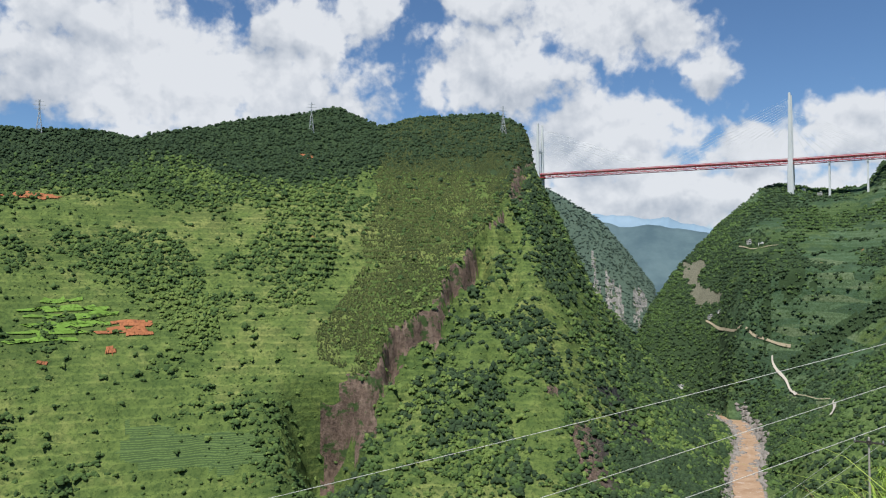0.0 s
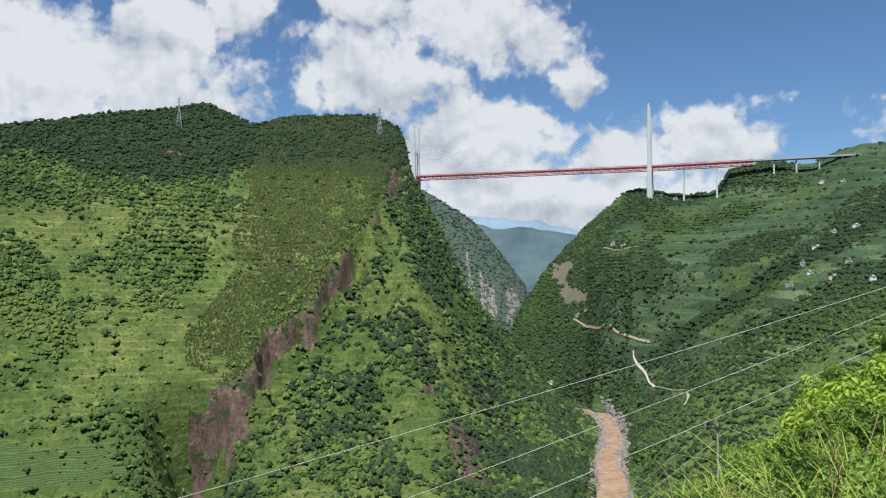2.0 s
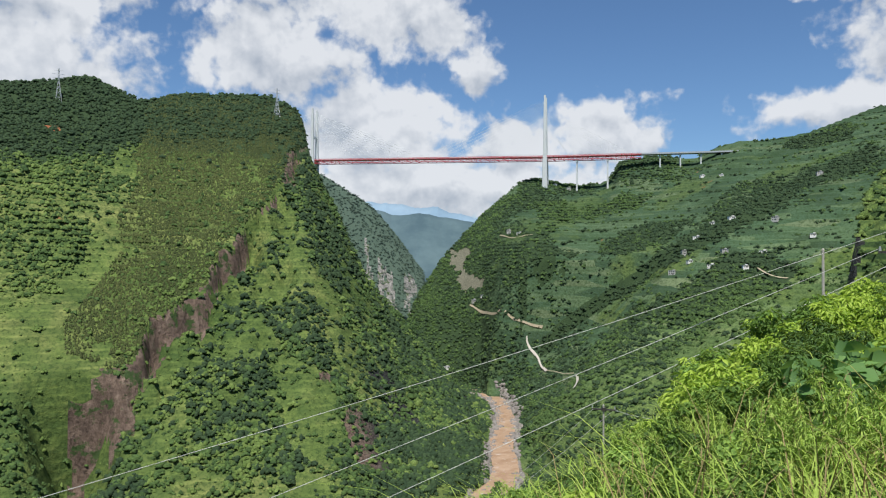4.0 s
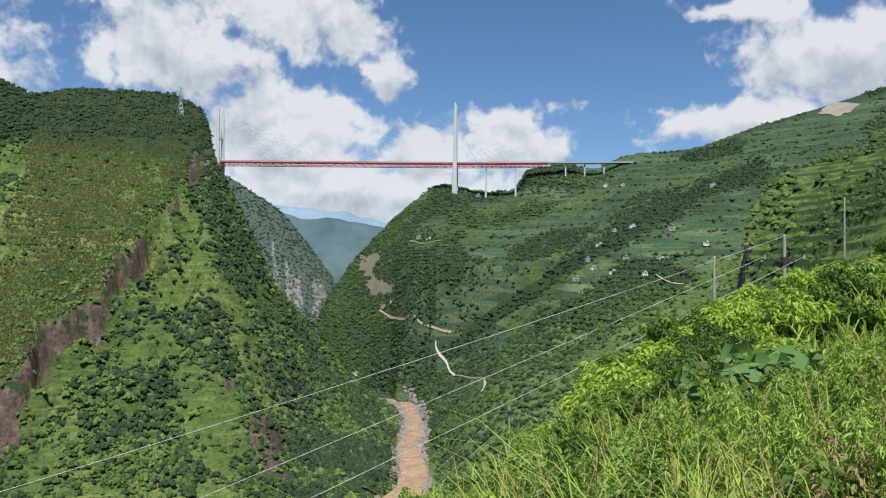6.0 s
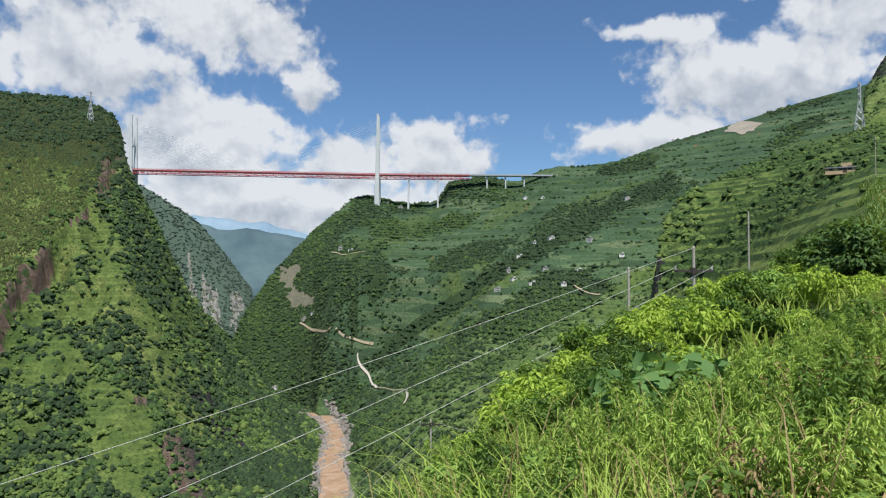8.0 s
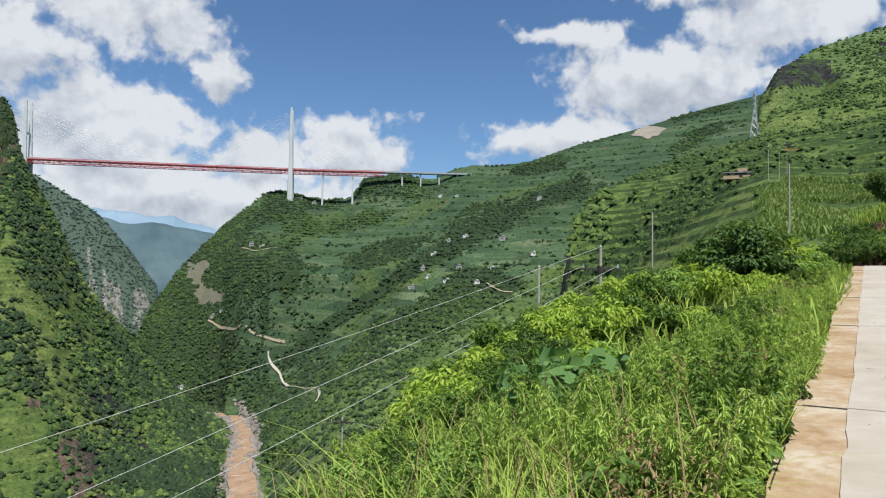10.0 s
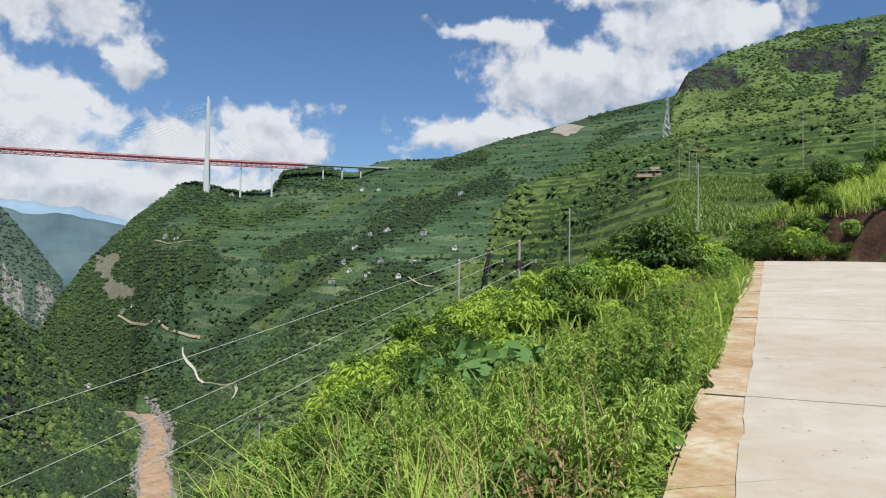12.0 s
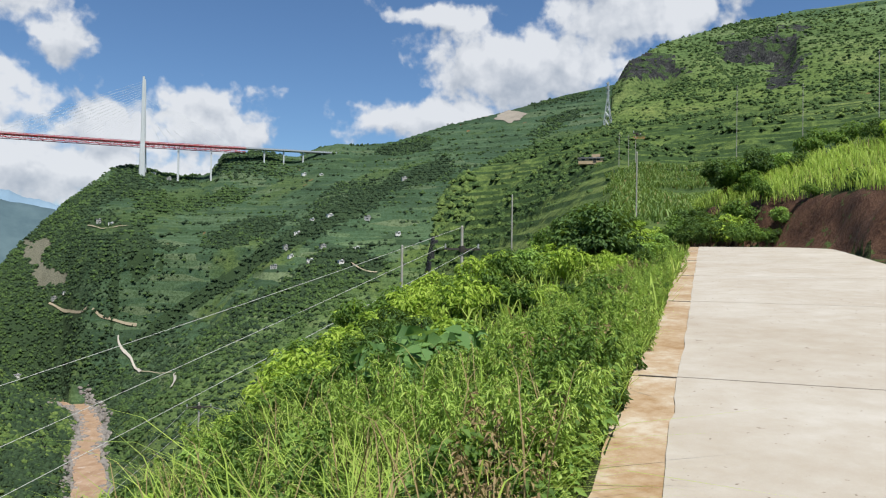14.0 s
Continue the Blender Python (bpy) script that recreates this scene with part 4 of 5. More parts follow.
for k, (a, e, w, h) in enumerate(((-22.8, -3.7, 1.3, 0.2), (-23.2, -4.2, 1.9, 0.22), (-22.4, -4.45, 0.9, 0.16), (-24.2, -5.6, 0.35, 0.3), (-28.6, -6.2, 0.8, 0.1))):
    patch("red_earth_cut", "bare red earth cut beside the terrace", "earth", a, e, w, h, REDSOIL, 30 + k)
patch("red_earth_cut", "small bare red earth slip near the hill top", "earth", -10.5, 8.85, 0.5, 0.18, REDSOIL, 4)
patch("red_earth_cut", "bare red earth band below dark trees", "earth", -29.5, 5.2, 1.8, 0.2, REDSOIL, 5)
patch("scree_slope", "pale gravel heap below the ridge", "scree", 52.7, 10.9, 1.2, 0.4, SCREE, 7, 1200.0)


def track(label, way_points, width, mat):
    pts = []
    for (a0, e0), (a1, e1) in zip(way_points, way_points[1:]):
        pts += [site(a0 + (a1 - a0) * k / 6, e0 + (e1 - e0) * k / 6, 500.0)[:2] for k in range(6)]
    pts.append(site(*way_points[-1], 500.0)[:2])
    return tagged(new("dirt_track", ribbon("dirt_track", pts, width, mat, 3.0)), label, "track", kind="structure")


for (label, line), width, mat in zip(TRACKS.items(), (2.0, 3.1, 1.2, 3.0, 1.4, 2.2), (DIRT, PALETRACK, DIRT, PALETRACK, DIRT, DIRT)):
    track(label, line, width, mat)


def house(at, turn, w, d, h, walls, label, deep=3.0):
    ob = empty("house", at, turn, label=label, category="house", group="village houses")
    part("wall", box(w, d, h + deep, (0, 0, -deep), mat=walls), ob)
    roof = part("roof", box(w + 0.8, d + 0.8, 0.35, (0, 0, h), mat=ROOF), ob)
    part("parapet", box(w * 0.35, d * 0.4, 1.6, (w * 0.2, 0, h + 0.35), mat=walls), roof)
    for side in (-1, 1):
        for k in range(3):
            for floor_z in ((0.9,) if h < 5 else (0.9, 4.1)):
                part("window", box(1.4, 0.12, 1.5, ((k - 1) * w * 0.3, side * d / 2, floor_z), mat=GLASS), ob)
    part("door", box(1.2, 0.14, 2.1, (w * 0.15, -d / 2 - 0.02, 0), mat=IRON), ob)
    return ob


HOUSES = [(22.6, 2.0), (23.4, 2.0), (20.6, -2.9), (19.9, -3.4), (36.9, 6.2), (38.2, 6.2), (44.6, 6.0), (38.9, 2.9), (37.6, 2.7), (41.8, 2.9),
          (44.2, 1.7), (36.5, 1.6), (38.4, 0.6), (37.5, -0.4), (36.0, -0.2), (34.8, -1.0), (26.1, 5.7), (17.8, -8.4), (27.2, 5.4), (39.8, -0.5), (41.0, 0.6), (35.6, 0.4)]
for k, (a, e) in enumerate(HOUSES):
    px, py, pz = site(a, e, 700.0)
    house((px, py, pz), rng.uniform(-30, 30) - a, rng.uniform(7, 12), 7, 3.4 if k % 3 else 6.2, WHITEWASH if k % 3 else GREYWASH, "small whitewashed flat-roofed farmhouse among terraces")
px, py, pz = site(59.0, 7.3, 300.0)
house((px, py, pz), -60, 10, 4, 1.7, MUDWALL, "low earth-walled hut on the terraced slope", 0.6)

# ---- the bridge ----
T1, T2 = Vector((*polar(7.55, 2060), 0)), Vector((*polar(25.4, 1905), 0))
SPAN = T2 - T1
LONG = SPAN.normalized()
ACROSS = Vector((-LONG.y, LONG.x, 0))
DECK = EYE + 1905 * math.tan(radians(7.98))
LEN = SPAN.length
bridge_turn = math.degrees(math.atan2(LONG.y, LONG.x))
bridge = empty("cable_stayed_bridge", (T1.x, T1.y, DECK), bridge_turn, label="red steel truss cable-stayed bridge with white concrete towers across the gorge", category="bridge")
RISE = EYE + 2060 * math.tan(radians(7.62)) - DECK   # the deck climbs a little towards the far tower
END = LEN * 1.375


def deck_z(s):
    return RISE * max(0.0, 1 - s / LEN)


def along_bar(name, y, z, h, w, s0, s1, mat, owner):
    for a, b in ((s0, min(LEN, s1)), (max(LEN, s0), s1)):
        if b - a > 1:
            za, zb = deck_z(a), deck_z(b)
            vs = [(s, y + dy, zz + z + dz) for s, zz in ((a, za), (b, zb)) for dy, dz in ((-w / 2, -h / 2), (w / 2, -h / 2), (w / 2, h / 2), (-w / 2, h / 2))]
            fs = [(0, 1, 5, 4), (1, 2, 6, 5), (2, 3, 7, 6), (3, 0, 4, 7), (3, 2, 1, 0), (4, 5, 6, 7)]
            me = bpy.data.meshes.new(name)
            me.from_pydata(vs, [], fs)
            me.materials.append(mat)
            part(name, me, owner)


S0 = -340.0
along_bar("road_deck", 0, -0.6, 1.2, 27, S0, END, CONCRETE, bridge)
for side in (-13.2, 13.2):
    along_bar("railing", side, 0.7, 1.3, 0.3, S0, END, RED, bridge)
    along_bar("top_chord", side, -2.0, 1.5, 1.2, S0, END, RED, bridge)
    along_bar("bottom_chord", side, -10.4, 1.6, 1.2, S0, END, RED, bridge)
panel = 12.0
post_me = rod((0, 0, -10), (0, 0, -2), 0.5, 0.5, SHADED_RED, 4)
up_me, down_me = rod((0, 0, -10), (panel, 0, -2), 0.45, 0.45, RED, 4), rod((0, 0, -2), (panel, 0, -10), 0.45, 0.45, RED, 4)
for k in range(int((END - S0) / panel)):
    s = S0 + k * panel
    for side in (-13.2, 13.2):
        part("truss_post", post_me, bridge, m=pose(s, side, deck_z(s)))
        part("truss_diagonal", up_me if k % 2 else down_me, bridge, m=pose(s, side, deck_z(s)))


def leg_mesh(base_z, top_z):
    """A tower leg, wide at its foot and drawn in towards the tip."""
    prof = [(base_z - 12, 7.2, 6.0), (base_z + (0 - base_z) * 0.5, 6.4, 5.0), (-8, 5.6, 4.0), (0, 4.8, 3.6), (top_z * 0.45, 3.6, 3.0), (top_z * 0.86, 3.0, 2.6), (top_z, 2.2, 2.2)]
    vs, fs = [], []
    for z, a, b in prof:
        c = min(a, b) * 0.3
        vs += [(-a + c, -b, z), (a - c, -b, z), (a, -b + c, z), (a, b - c, z), (a - c, b, z), (-a + c, b, z), (-a, b - c, z), (-a, -b + c, z)]
    for i in range(len(prof) - 1):
        fs += [(i * 8 + k, i * 8 + (k + 1) % 8, i * 8 + 8 + (k + 1) % 8, i * 8 + 8 + k) for k in range(8)]
    fs += [tuple(range(7, -1, -1)), tuple(range(len(vs) - 8, len(vs)))]
    me = bpy.data.meshes.new("tower_leg")
    me.from_pydata(vs, [], fs)
    me.materials.append(CONCRETE)
    return me


for s, base_el, top_el, dist in ((0.0, 3.0, 11.4, 2060.0), (LEN, 5.3, 12.5, 1905.0)):
    zb = EYE + dist * math.tan(radians(base_el)) - DECK - deck_z(s)
    zt = EYE + dist * math.tan(radians(top_el)) - DECK - deck_z(s)
    tower = part("tower", box(4, 30, 5, (0, 0, zt * 0.42), mat=CONCRETE, name="tower"), bridge, "white concrete bridge tower", pose(s, 0, deck_z(s)))
    for side in (-1, 1):
        part("tower_leg", leg_mesh(zb, zt), tower, m=pose(0, 15.5 * side, 0))
    part("cross_beam", box(6, 30, 6, (0, 0, -19), mat=CONCRETE), tower)
    part("cross_beam", box(8, 32, 7, (0, 0, zb * 0.7), mat=CONCRETE), tower)
    for k in range(14):
        for way_s in (-1, 1):
            for side in (-1, 1):
                reach = way_s * (40 + k * 22)
                if s + reach > END:
                    continue
                a, b = (0, 14.5 * side, zt * (0.5 + 0.033 * k)), (reach, 13.2 * side, deck_z(s + reach) - deck_z(s) + 0.5)
                part("stay_cable", rod(a, b, 0.17, 0.17, CABLE, 4), tower)
for a, top in ((27.8, 7.9), (30.1, 7.9)):
    t = math.tan(radians(a))
    s = (t * T1.y - T1.x) / (LONG.x - t * LONG.y)
    p = T1 + LONG * s
    g = height(p.x, p.y) - DECK
    pier = part("pier", box(4.5, 16, 3, (0, 0, -13.5), mat=CONCRETE), bridge, "twin concrete approach pier", pose(s, 0, 0))
    for side in (-7, 7):
        part("column", box(4.4, 5, -13 - g + 8, (0, side, g - 8), 0.8, mat=CONCRETE), pier)
# the approach viaduct beyond the truss
viaduct = empty("approach_viaduct", (*(T1 + LONG * END).xy, DECK), bridge_turn, label="pale concrete approach viaduct behind the knoll", category="viaduct")
part("road_deck", box(230, 24, 2.4, (115, 0, -2.4), mat=STEEL), viaduct)
for side in (-11.8, 11.8):
    part("railing", box(230, 0.4, 1.3, (115, side, 0), mat=STEEL), viaduct)
for k in range(4):
    p = T1 + LONG * (END + 45 + k * 48)
    g = height(p.x, p.y) - DECK
    part("pier", box(3, 14, max(3.0, -2.4 - g + 6), (45 + k * 48, 0, min(g - 6, -5.4)), mat=CONCRETE), viaduct)

# ---- power lines ----


def pylon(at, tall, turn):
    ob = empty("power_pylon", at, turn, label="grey steel lattice power pylon on the hill", category="pylon", group="lattice pylons")
    legs = [(-1, -1), (1, -1), (1, 1), (-1, 1)]
    def ring(z):
        k = tall * (0.085 - 0.07 * min(1, z / (tall * 0.62))) if z < tall * 0.62 else tall * 0.015
        return [Vector((sx * k, sy * k, z)) for sx, sy in legs]
    levels = [-3, tall * 0.16, tall * 0.32, tall * 0.47, tall * 0.62, tall * 0.8, tall]
    for i, (z0, z1) in enumerate(zip(levels, levels[1:])):
        a, b = ring(max(z0, 0)), ring(z1)
        if z0 < 0:
            a = [Vector((p.x, p.y, z0)) for p in a]
        for k in range(4):
            part("leg", rod(a[k], b[k], 0.36, 0.36, STEEL, 4), ob)
            part("brace", rod(a[k], b[(k + 1) % 4], 0.2, 0.2, STEEL, 4), ob)
            part("brace", rod(a[(k + 1) % 4], b[k], 0.2, 0.2, STEEL, 4), ob)
    for z, w in ((0.70, 0.15), (0.82, 0.18), (0.93, 0.13)):
        part("crossarm", box(2 * w * tall, 0.5, 0.5, (0, 0, z * tall), mat=STEEL), ob)
    return ob


for a, e, tall, turn in ((-28.9, 9.5, 50, 20), (-10.2, 10.8, 52, 10), (4.7, 10.8, 50, 25)):
    px, py, pz = site(a, e, 700)
    pylon((px, py, pz), tall, turn)
px, py, pz = site(60.2, 10.1, 200)
pylon((px, py, pz), math.hypot(px, py) * (math.tan(radians(13.3)) - math.tan(radians(10.1))), 15)
px, py, pz = site(45.4, 9.5, 1500)
mast = empty("radio_mast", (px, py, pz), label="thin steel mast on the ridge line", category="mast")
part("mast_pole", rod((0, 0, -2), (0, 0, 40), 0.8, 0.4, STEEL), mast)
part("platform", box(4, 4, 1, (0, 0, 20), mat=STEEL), mast)


def utility_pole(at, tall, arm=0.0, arm_z=0.0, turn=0.0, sunk=1.0, label="weathered concrete utility pole standing among bushes"):
    ob = empty("utility_pole", at, turn, label=label, category="utility pole", group="utility poles")
    part("post", rod((0, 0, -sunk), (0, 0, tall), 0.085, 0.065, POLE, 10), ob)
    part("cap", rod((0, 0, tall), (0, 0, tall + 0.1), 0.075, 0.03, POLE, 10), ob)
    if arm:
        bar = part("crossarm", box(arm, 0.1, 0.1, (0, 0, arm_z), mat=IRON), ob, "dark iron crossarm")
        part("band", rod((0, 0, arm_z - 0.1), (0, 0, arm_z + 0.2), 0.16, 0.16, IRON, 10), ob)
        for k in (-0.46, 0.46):
            part("insulator", rod((k * arm, 0, arm_z + 0.1), (k * arm, 0, arm_z + 0.30), 0.05, 0.035, STEEL, 8), bar)
    return ob


def stand(azimuth, distance):
    px, py = polar(azimuth, distance)
    return px, py, height(px, py)


def pole_to(azimuth, distance, top_el, **kw):
    px, py, pz = stand(azimuth, distance)
    return utility_pole((px, py, pz), EYE + distance * math.tan(radians(top_el)) - pz, **kw)


px, py, pz = stand(49.55, 36)
arm_tall = EYE + 36 * math.tan(radians(2.2)) - pz
arm_at = EYE + 36 * math.tan(radians(0.45)) - pz
utility_pole((px, py, pz), arm_tall, 1.75, arm_at, -40, label="concrete utility pole with dark iron crossarm among bushes")
pole_to(44.87, 43, 0.7)
pole_to(53.2, 68, 4.8)
pole_to(62.5, 78, 8.0, arm=1.6, arm_z=9.0)
for a, d, e in ((61.1, 215, 9.6), (61.8, 222, 9.4), (62.3, 230, 9.3), (69.4, 215, 12.5), (73.7, 200, 12.3), (78.3, 200, 14.1)):
    pole_to(a, d, e, arm=1.8, arm_z=EYE + d * math.tan(radians(e - 0.25)) - stand(a, d)[2])
px, py, pz = stand(29.85, 60)
low_tall = EYE + 60 * math.tan(radians(-10.9)) - pz
utility_pole((px, py, pz), low_tall, 1.9, low_tall - 0.35, -35, label="pale concrete utility pole with crossarm on the lower slope")
LOW = Vector((px, py, pz + low_tall - 0.3))


def wire(a, b, sag, radius=0.0105):
    a, b = Vector(a), Vector(b)
    steps = 28
    pts = [a.lerp(b, k / steps) - Vector((0, 0, sag * 4 * (k / steps) * (1 - k / steps))) for k in range(steps + 1)]
    cu = bpy.data.curves.new("power_wire", "CURVE")
    cu.dimensions, cu.bevel_depth, cu.bevel_resolution = "3D", radius, 1
    sp = cu.splines.new("POLY")
    sp.points.add(steps)
    for p, q in zip(sp.points, pts):
        p.co = (*q, 1)
    cu.materials.append(WIRE)
    return tagged(new("power_wire", cu), "pale aluminium power wire strung across the valley", "wire", group="power wires")


def sight(azimuth, elevation, distance):
    px, py = polar(azimuth, distance)
    return px, py, EYE + distance * math.tan(radians(elevation))


wire(sight(49.5, 2.2, 36), sight(-36, -18.5, 31), 0.35)
wire(sight(48.2, 0.75, 36.2), sight(-36, -24.6, 31), 0.2)
wire(sight(50.9, 0.85, 35.8), sight(-36, -28.2, 31), 0.2)
px, py = polar(-36, 31)
utility_pole((px, py, height(px, py)), EYE - 31 * math.tan(radians(18.3)) - height(px, py), 1.6, EYE - 31 * math.tan(radians(20)) - height(px, py), 20)
wire(LOW + Vector((-0.7, 0.4, 0)), sight(20, -18.6, 62), 0.3, 0.013)
wire(LOW + Vector((0.7, -0.4, 0)), sight(18, -20.6, 60), 0.3, 0.013)
wire(LOW + Vector((0.7, -0.4, 0)), sight(36, -11.6, 55), 0.3, 0.013)

# ---- the road ----


def paint_road(n, s):
    at = n("ShaderNodeNewGeometry").outputs["Position"]
    own = n("ShaderNodeObjectInfo").outputs["Random"]
    big = n.noise(at, 0.5, 5, 0.6)
    mid = n.noise(at, 3.0, 6, 0.65)
    fine = n.noise(at, 60.0, 4, 0.7)
    c = n.ramp(n.math("ADD", n.math("MULTIPLY", big, 0.6), n.math("MULTIPLY", mid, 0.4)), [(0.34, (0.375, 0.32, 0.245)), (0.5, (0.44, 0.395, 0.325)), (0.64, (0.51, 0.475, 0.41))])
    c = n.mix(n.math("MULTIPLY", own, 0.15), c, (0.32, 0.27, 0.2))
    c = n.mix(n.smooth(n.noise(at, 14.0, 3, 0.5), 0.69, 0.73), c, (0.18, 0.14, 0.10))
    c = n.mix(n.math("MULTIPLY", fine, 0.25), c, (0.22, 0.19, 0.15))
    link(n, s, "Base Color", c)
    link(n, s, "Roughness", 0.85)
    bump(n, s, n.math("ADD", fine, n.math("MULTIPLY", mid, 2.0)), 0.35, 0.01)


def paint_shoulder(n, s):
    at = n("ShaderNodeNewGeometry").outputs["Position"]
    big, mid = n.noise(at, 1.2, 5, 0.6), n.noise(at, 8.0, 6, 0.7)
    c = n.ramp(n.math("ADD", n.math("MULTIPLY", big, 0.55), n.math("MULTIPLY", mid, 0.45)), [(0.36, (0.27, 0.165, 0.075)), (0.5, (0.37, 0.27, 0.165)), (0.62, (0.46, 0.395, 0.30))])
    link(n, s, "Base Color", c)
    link(n, s, "Roughness", 0.9)
    bump(n, s, mid, 0.5, 0.015)


ROADMAT, SHOULDER = material("sunlit_concrete_road", paint_road), material("earth_stained_concrete", paint_shoulder)
JOINTMAT = plain("dark_joint_filler", (0.06, 0.05, 0.04), 0.9, 20.0, 0.3)


def slab(u0, u1, v0, v1, sink, mat, wav=0.0):
    """A cast slab between two joints, following the road's grade."""
    us = np.linspace(u0, u1, 25 if wav else 5)
    vs_, fs = [], []
    for u in us:
        z = float(road_height(np.array(u))) - sink
        j0 = v0
        j1 = v1 + wav * float(fbm(np.array([u]), np.array([9.0]), 0.7, 3, 8)[0])
        for v, zz in ((j0, z - 0.2), (j0, z), (j1, z), (j1, z - 0.2)):
            vs_.append((u * ALONG[0] + v * LEFT[0], u * ALONG[1] + v * LEFT[1], zz))
    for i in range(len(us) - 1):
        fs += [(i * 4 + k, (i + 1) * 4 + k, (i + 1) * 4 + k + 1, i * 4 + k + 1) for k in range(3)]
    fs += [(0, 1, 2, 3), (len(vs_) - 1, len(vs_) - 2, len(vs_) - 3, len(vs_) - 4)]
    me = bpy.data.meshes.new("slab")
    me.from_pydata(vs_, [], fs)
    me.materials.append(mat)
    return me


road = tagged(new("road"), "narrow sunlit concrete village road with stained edge", "road", kind="structure")
JOINTS = [-16.6, -10.6, -4.6, 1.4, 7.4, 13.4, 18.6, 24.2, 30.0, 36.0, 42.0]
for k, (u0, u1) in enumerate(zip(JOINTS, JOINTS[1:])):
    part("road_slab", slab(u0 + 0.014, u1 - 0.014, FARSIDE, EDGE - 0.366, 0.0, ROADMAT, 0.03), road)
    part("edge_strip", slab(u0 + 0.014, u1 - 0.014, EDGE - 0.50, EDGE + 0.02, 0.012, SHOULDER, 0.06), road, "earth-stained concrete edge strip")
    part("joint_filler", slab(u1 - 0.0145, u1 + 0.0145, FARSIDE + 0.01, EDGE - 0.01, 0.004, JOINTMAT), road)

# ---- plants beside the road ----
LEAF_DARK = leafy("shrub_leaf_dark", (0.052, 0.110, 0.022), (0.175, 0.290, 0.055), 0.5, translucent=0.4)
LEAF_BRIGHT = leafy("shrub_leaf_bright", (0.22, 0.35, 0.04), (0.48, 0.62, 0.10), 0.5, translucent=0.45)
LEAF_BROAD = leafy("broad_leaf", (0.10, 0.20, 0.042), (0.32, 0.48, 0.10), 0.9, translucent=0.38)
GRASS = leafy("fresh_grass", (0.29, 0.43, 0.06), (0.55, 0.68, 0.15), 0.5, dry=0.08, translucent=0.5)
STRAW = leafy("dry_weed", (0.16, 0.11, 0.05), (0.36, 0.27, 0.13), 0.5, translucent=0.2)
CORN = leafy("maize_leaf", (0.07, 0.14, 0.03), (0.24, 0.33, 0.10), 0.15, dry=0.08, translucent=0.3)
LEAF_DEEP = leafy("deep_green_leaf", (0.024, 0.060, 0.016), (0.105, 0.185, 0.042), 0.5, translucent=0.28)
LEAF_SOFT = leafy("soft_verge_leaf", (0.22, 0.36, 0.06), (0.52, 0.66, 0.16), 0.9, dry=0.04, translucent=0.42)
HEART_LEAF = leafy("heart_shaped_leaf", (0.070, 0.150, 0.045), (0.180, 0.320, 0.090), 0.5, translucent=0.35)
BARK = plain("shrub_bark", (0.12, 0.085, 0.055), 0.95, 12.0, 0.3)


def leaf_mesh(name, centres, outward, length, width, mat, seed, droop=0.3, fold=0.15, full=False):
    """Pointed, folded leaves at the given places; full: rounder blades, bent along their midrib."""
    g = np.random.default_rng(seed)
    N = len(centres)
    nor = outward + g.normal(0, 0.45, (N, 3)) + np.array([0, 0, 0.85])
    nor /= np.linalg.norm(nor, axis=1)[:, None]
    way_ = outward * np.array([1, 1, 0.3]) + g.normal(0, 0.6, (N, 3)) - np.array([0, 0, droop])
    way_ -= nor * (way_ * nor).sum(1)[:, None]
    way_ /= np.maximum(np.linalg.norm(way_, axis=1), 1e-6)[:, None]
    side = np.cross(nor, way_)
    L = (length * g.uniform(0.7, 1.3, N))[:, None]
    W = L * width
    p0, tip = centres, centres + way_ * L - nor * L * droop * 0.4
    if full:
        low, high = centres + way_ * L * 0.25, centres + way_ * L * 0.62 - nor * L * droop * 0.1
        rib = centres + way_ * L * 0.45 - nor * L * 0.03
        vs = np.stack([p0, low + side * W * 0.45 + nor * L * fold, high + side * W * 0.42 + nor * L * fold * 0.7, tip,
                       high - side * W * 0.42 + nor * L * fold * 0.7, low - side * W * 0.45 + nor * L * fold, rib], 1).reshape(-1, 3)
        b = np.arange(N) * 7
        fs = np.concatenate([np.stack([b + 6, b + k, b + (k + 1) % 6], 1) for k in range(6)])
    else:
        m = centres + way_ * L * 0.45
        vs = np.stack([p0, m + side * W * 0.5 + nor * L * fold, tip, m - side * W * 0.5 + nor * L * fold], 1).reshape(-1, 3)
        b = np.arange(N) * 4
        fs = np.concatenate([np.stack([b, b + 1, b + 2], 1), np.stack([b, b + 2, b + 3], 1)])
    return mesh_from(name, vs, fs, mat)


def bent_stem(points, r0, r1, mat, sides=5):
    """A tapering stem through several points."""
    vs, fs = [], []
    for i, p in enumerate(points):
        r = r0 + (r1 - r0) * i / (len(points) - 1)
        vs += [(p[0] + math.cos(6.283 * k / sides) * r, p[1] + math.sin(6.283 * k / sides) * r, p[2]) for k in range(sides)]
    for i in range(len(points) - 1):
        fs += [(i * sides + k, i * sides + (k + 1) % sides, (i + 1) * sides + (k + 1) % sides, (i + 1) * sides + k) for k in range(sides)]
    fs.append(tuple(range(len(vs) - sides, len(vs))))
    me = bpy.data.meshes.new("stem")
    me.from_pydata(vs, [], fs)
    me.materials.append(mat)
    return me


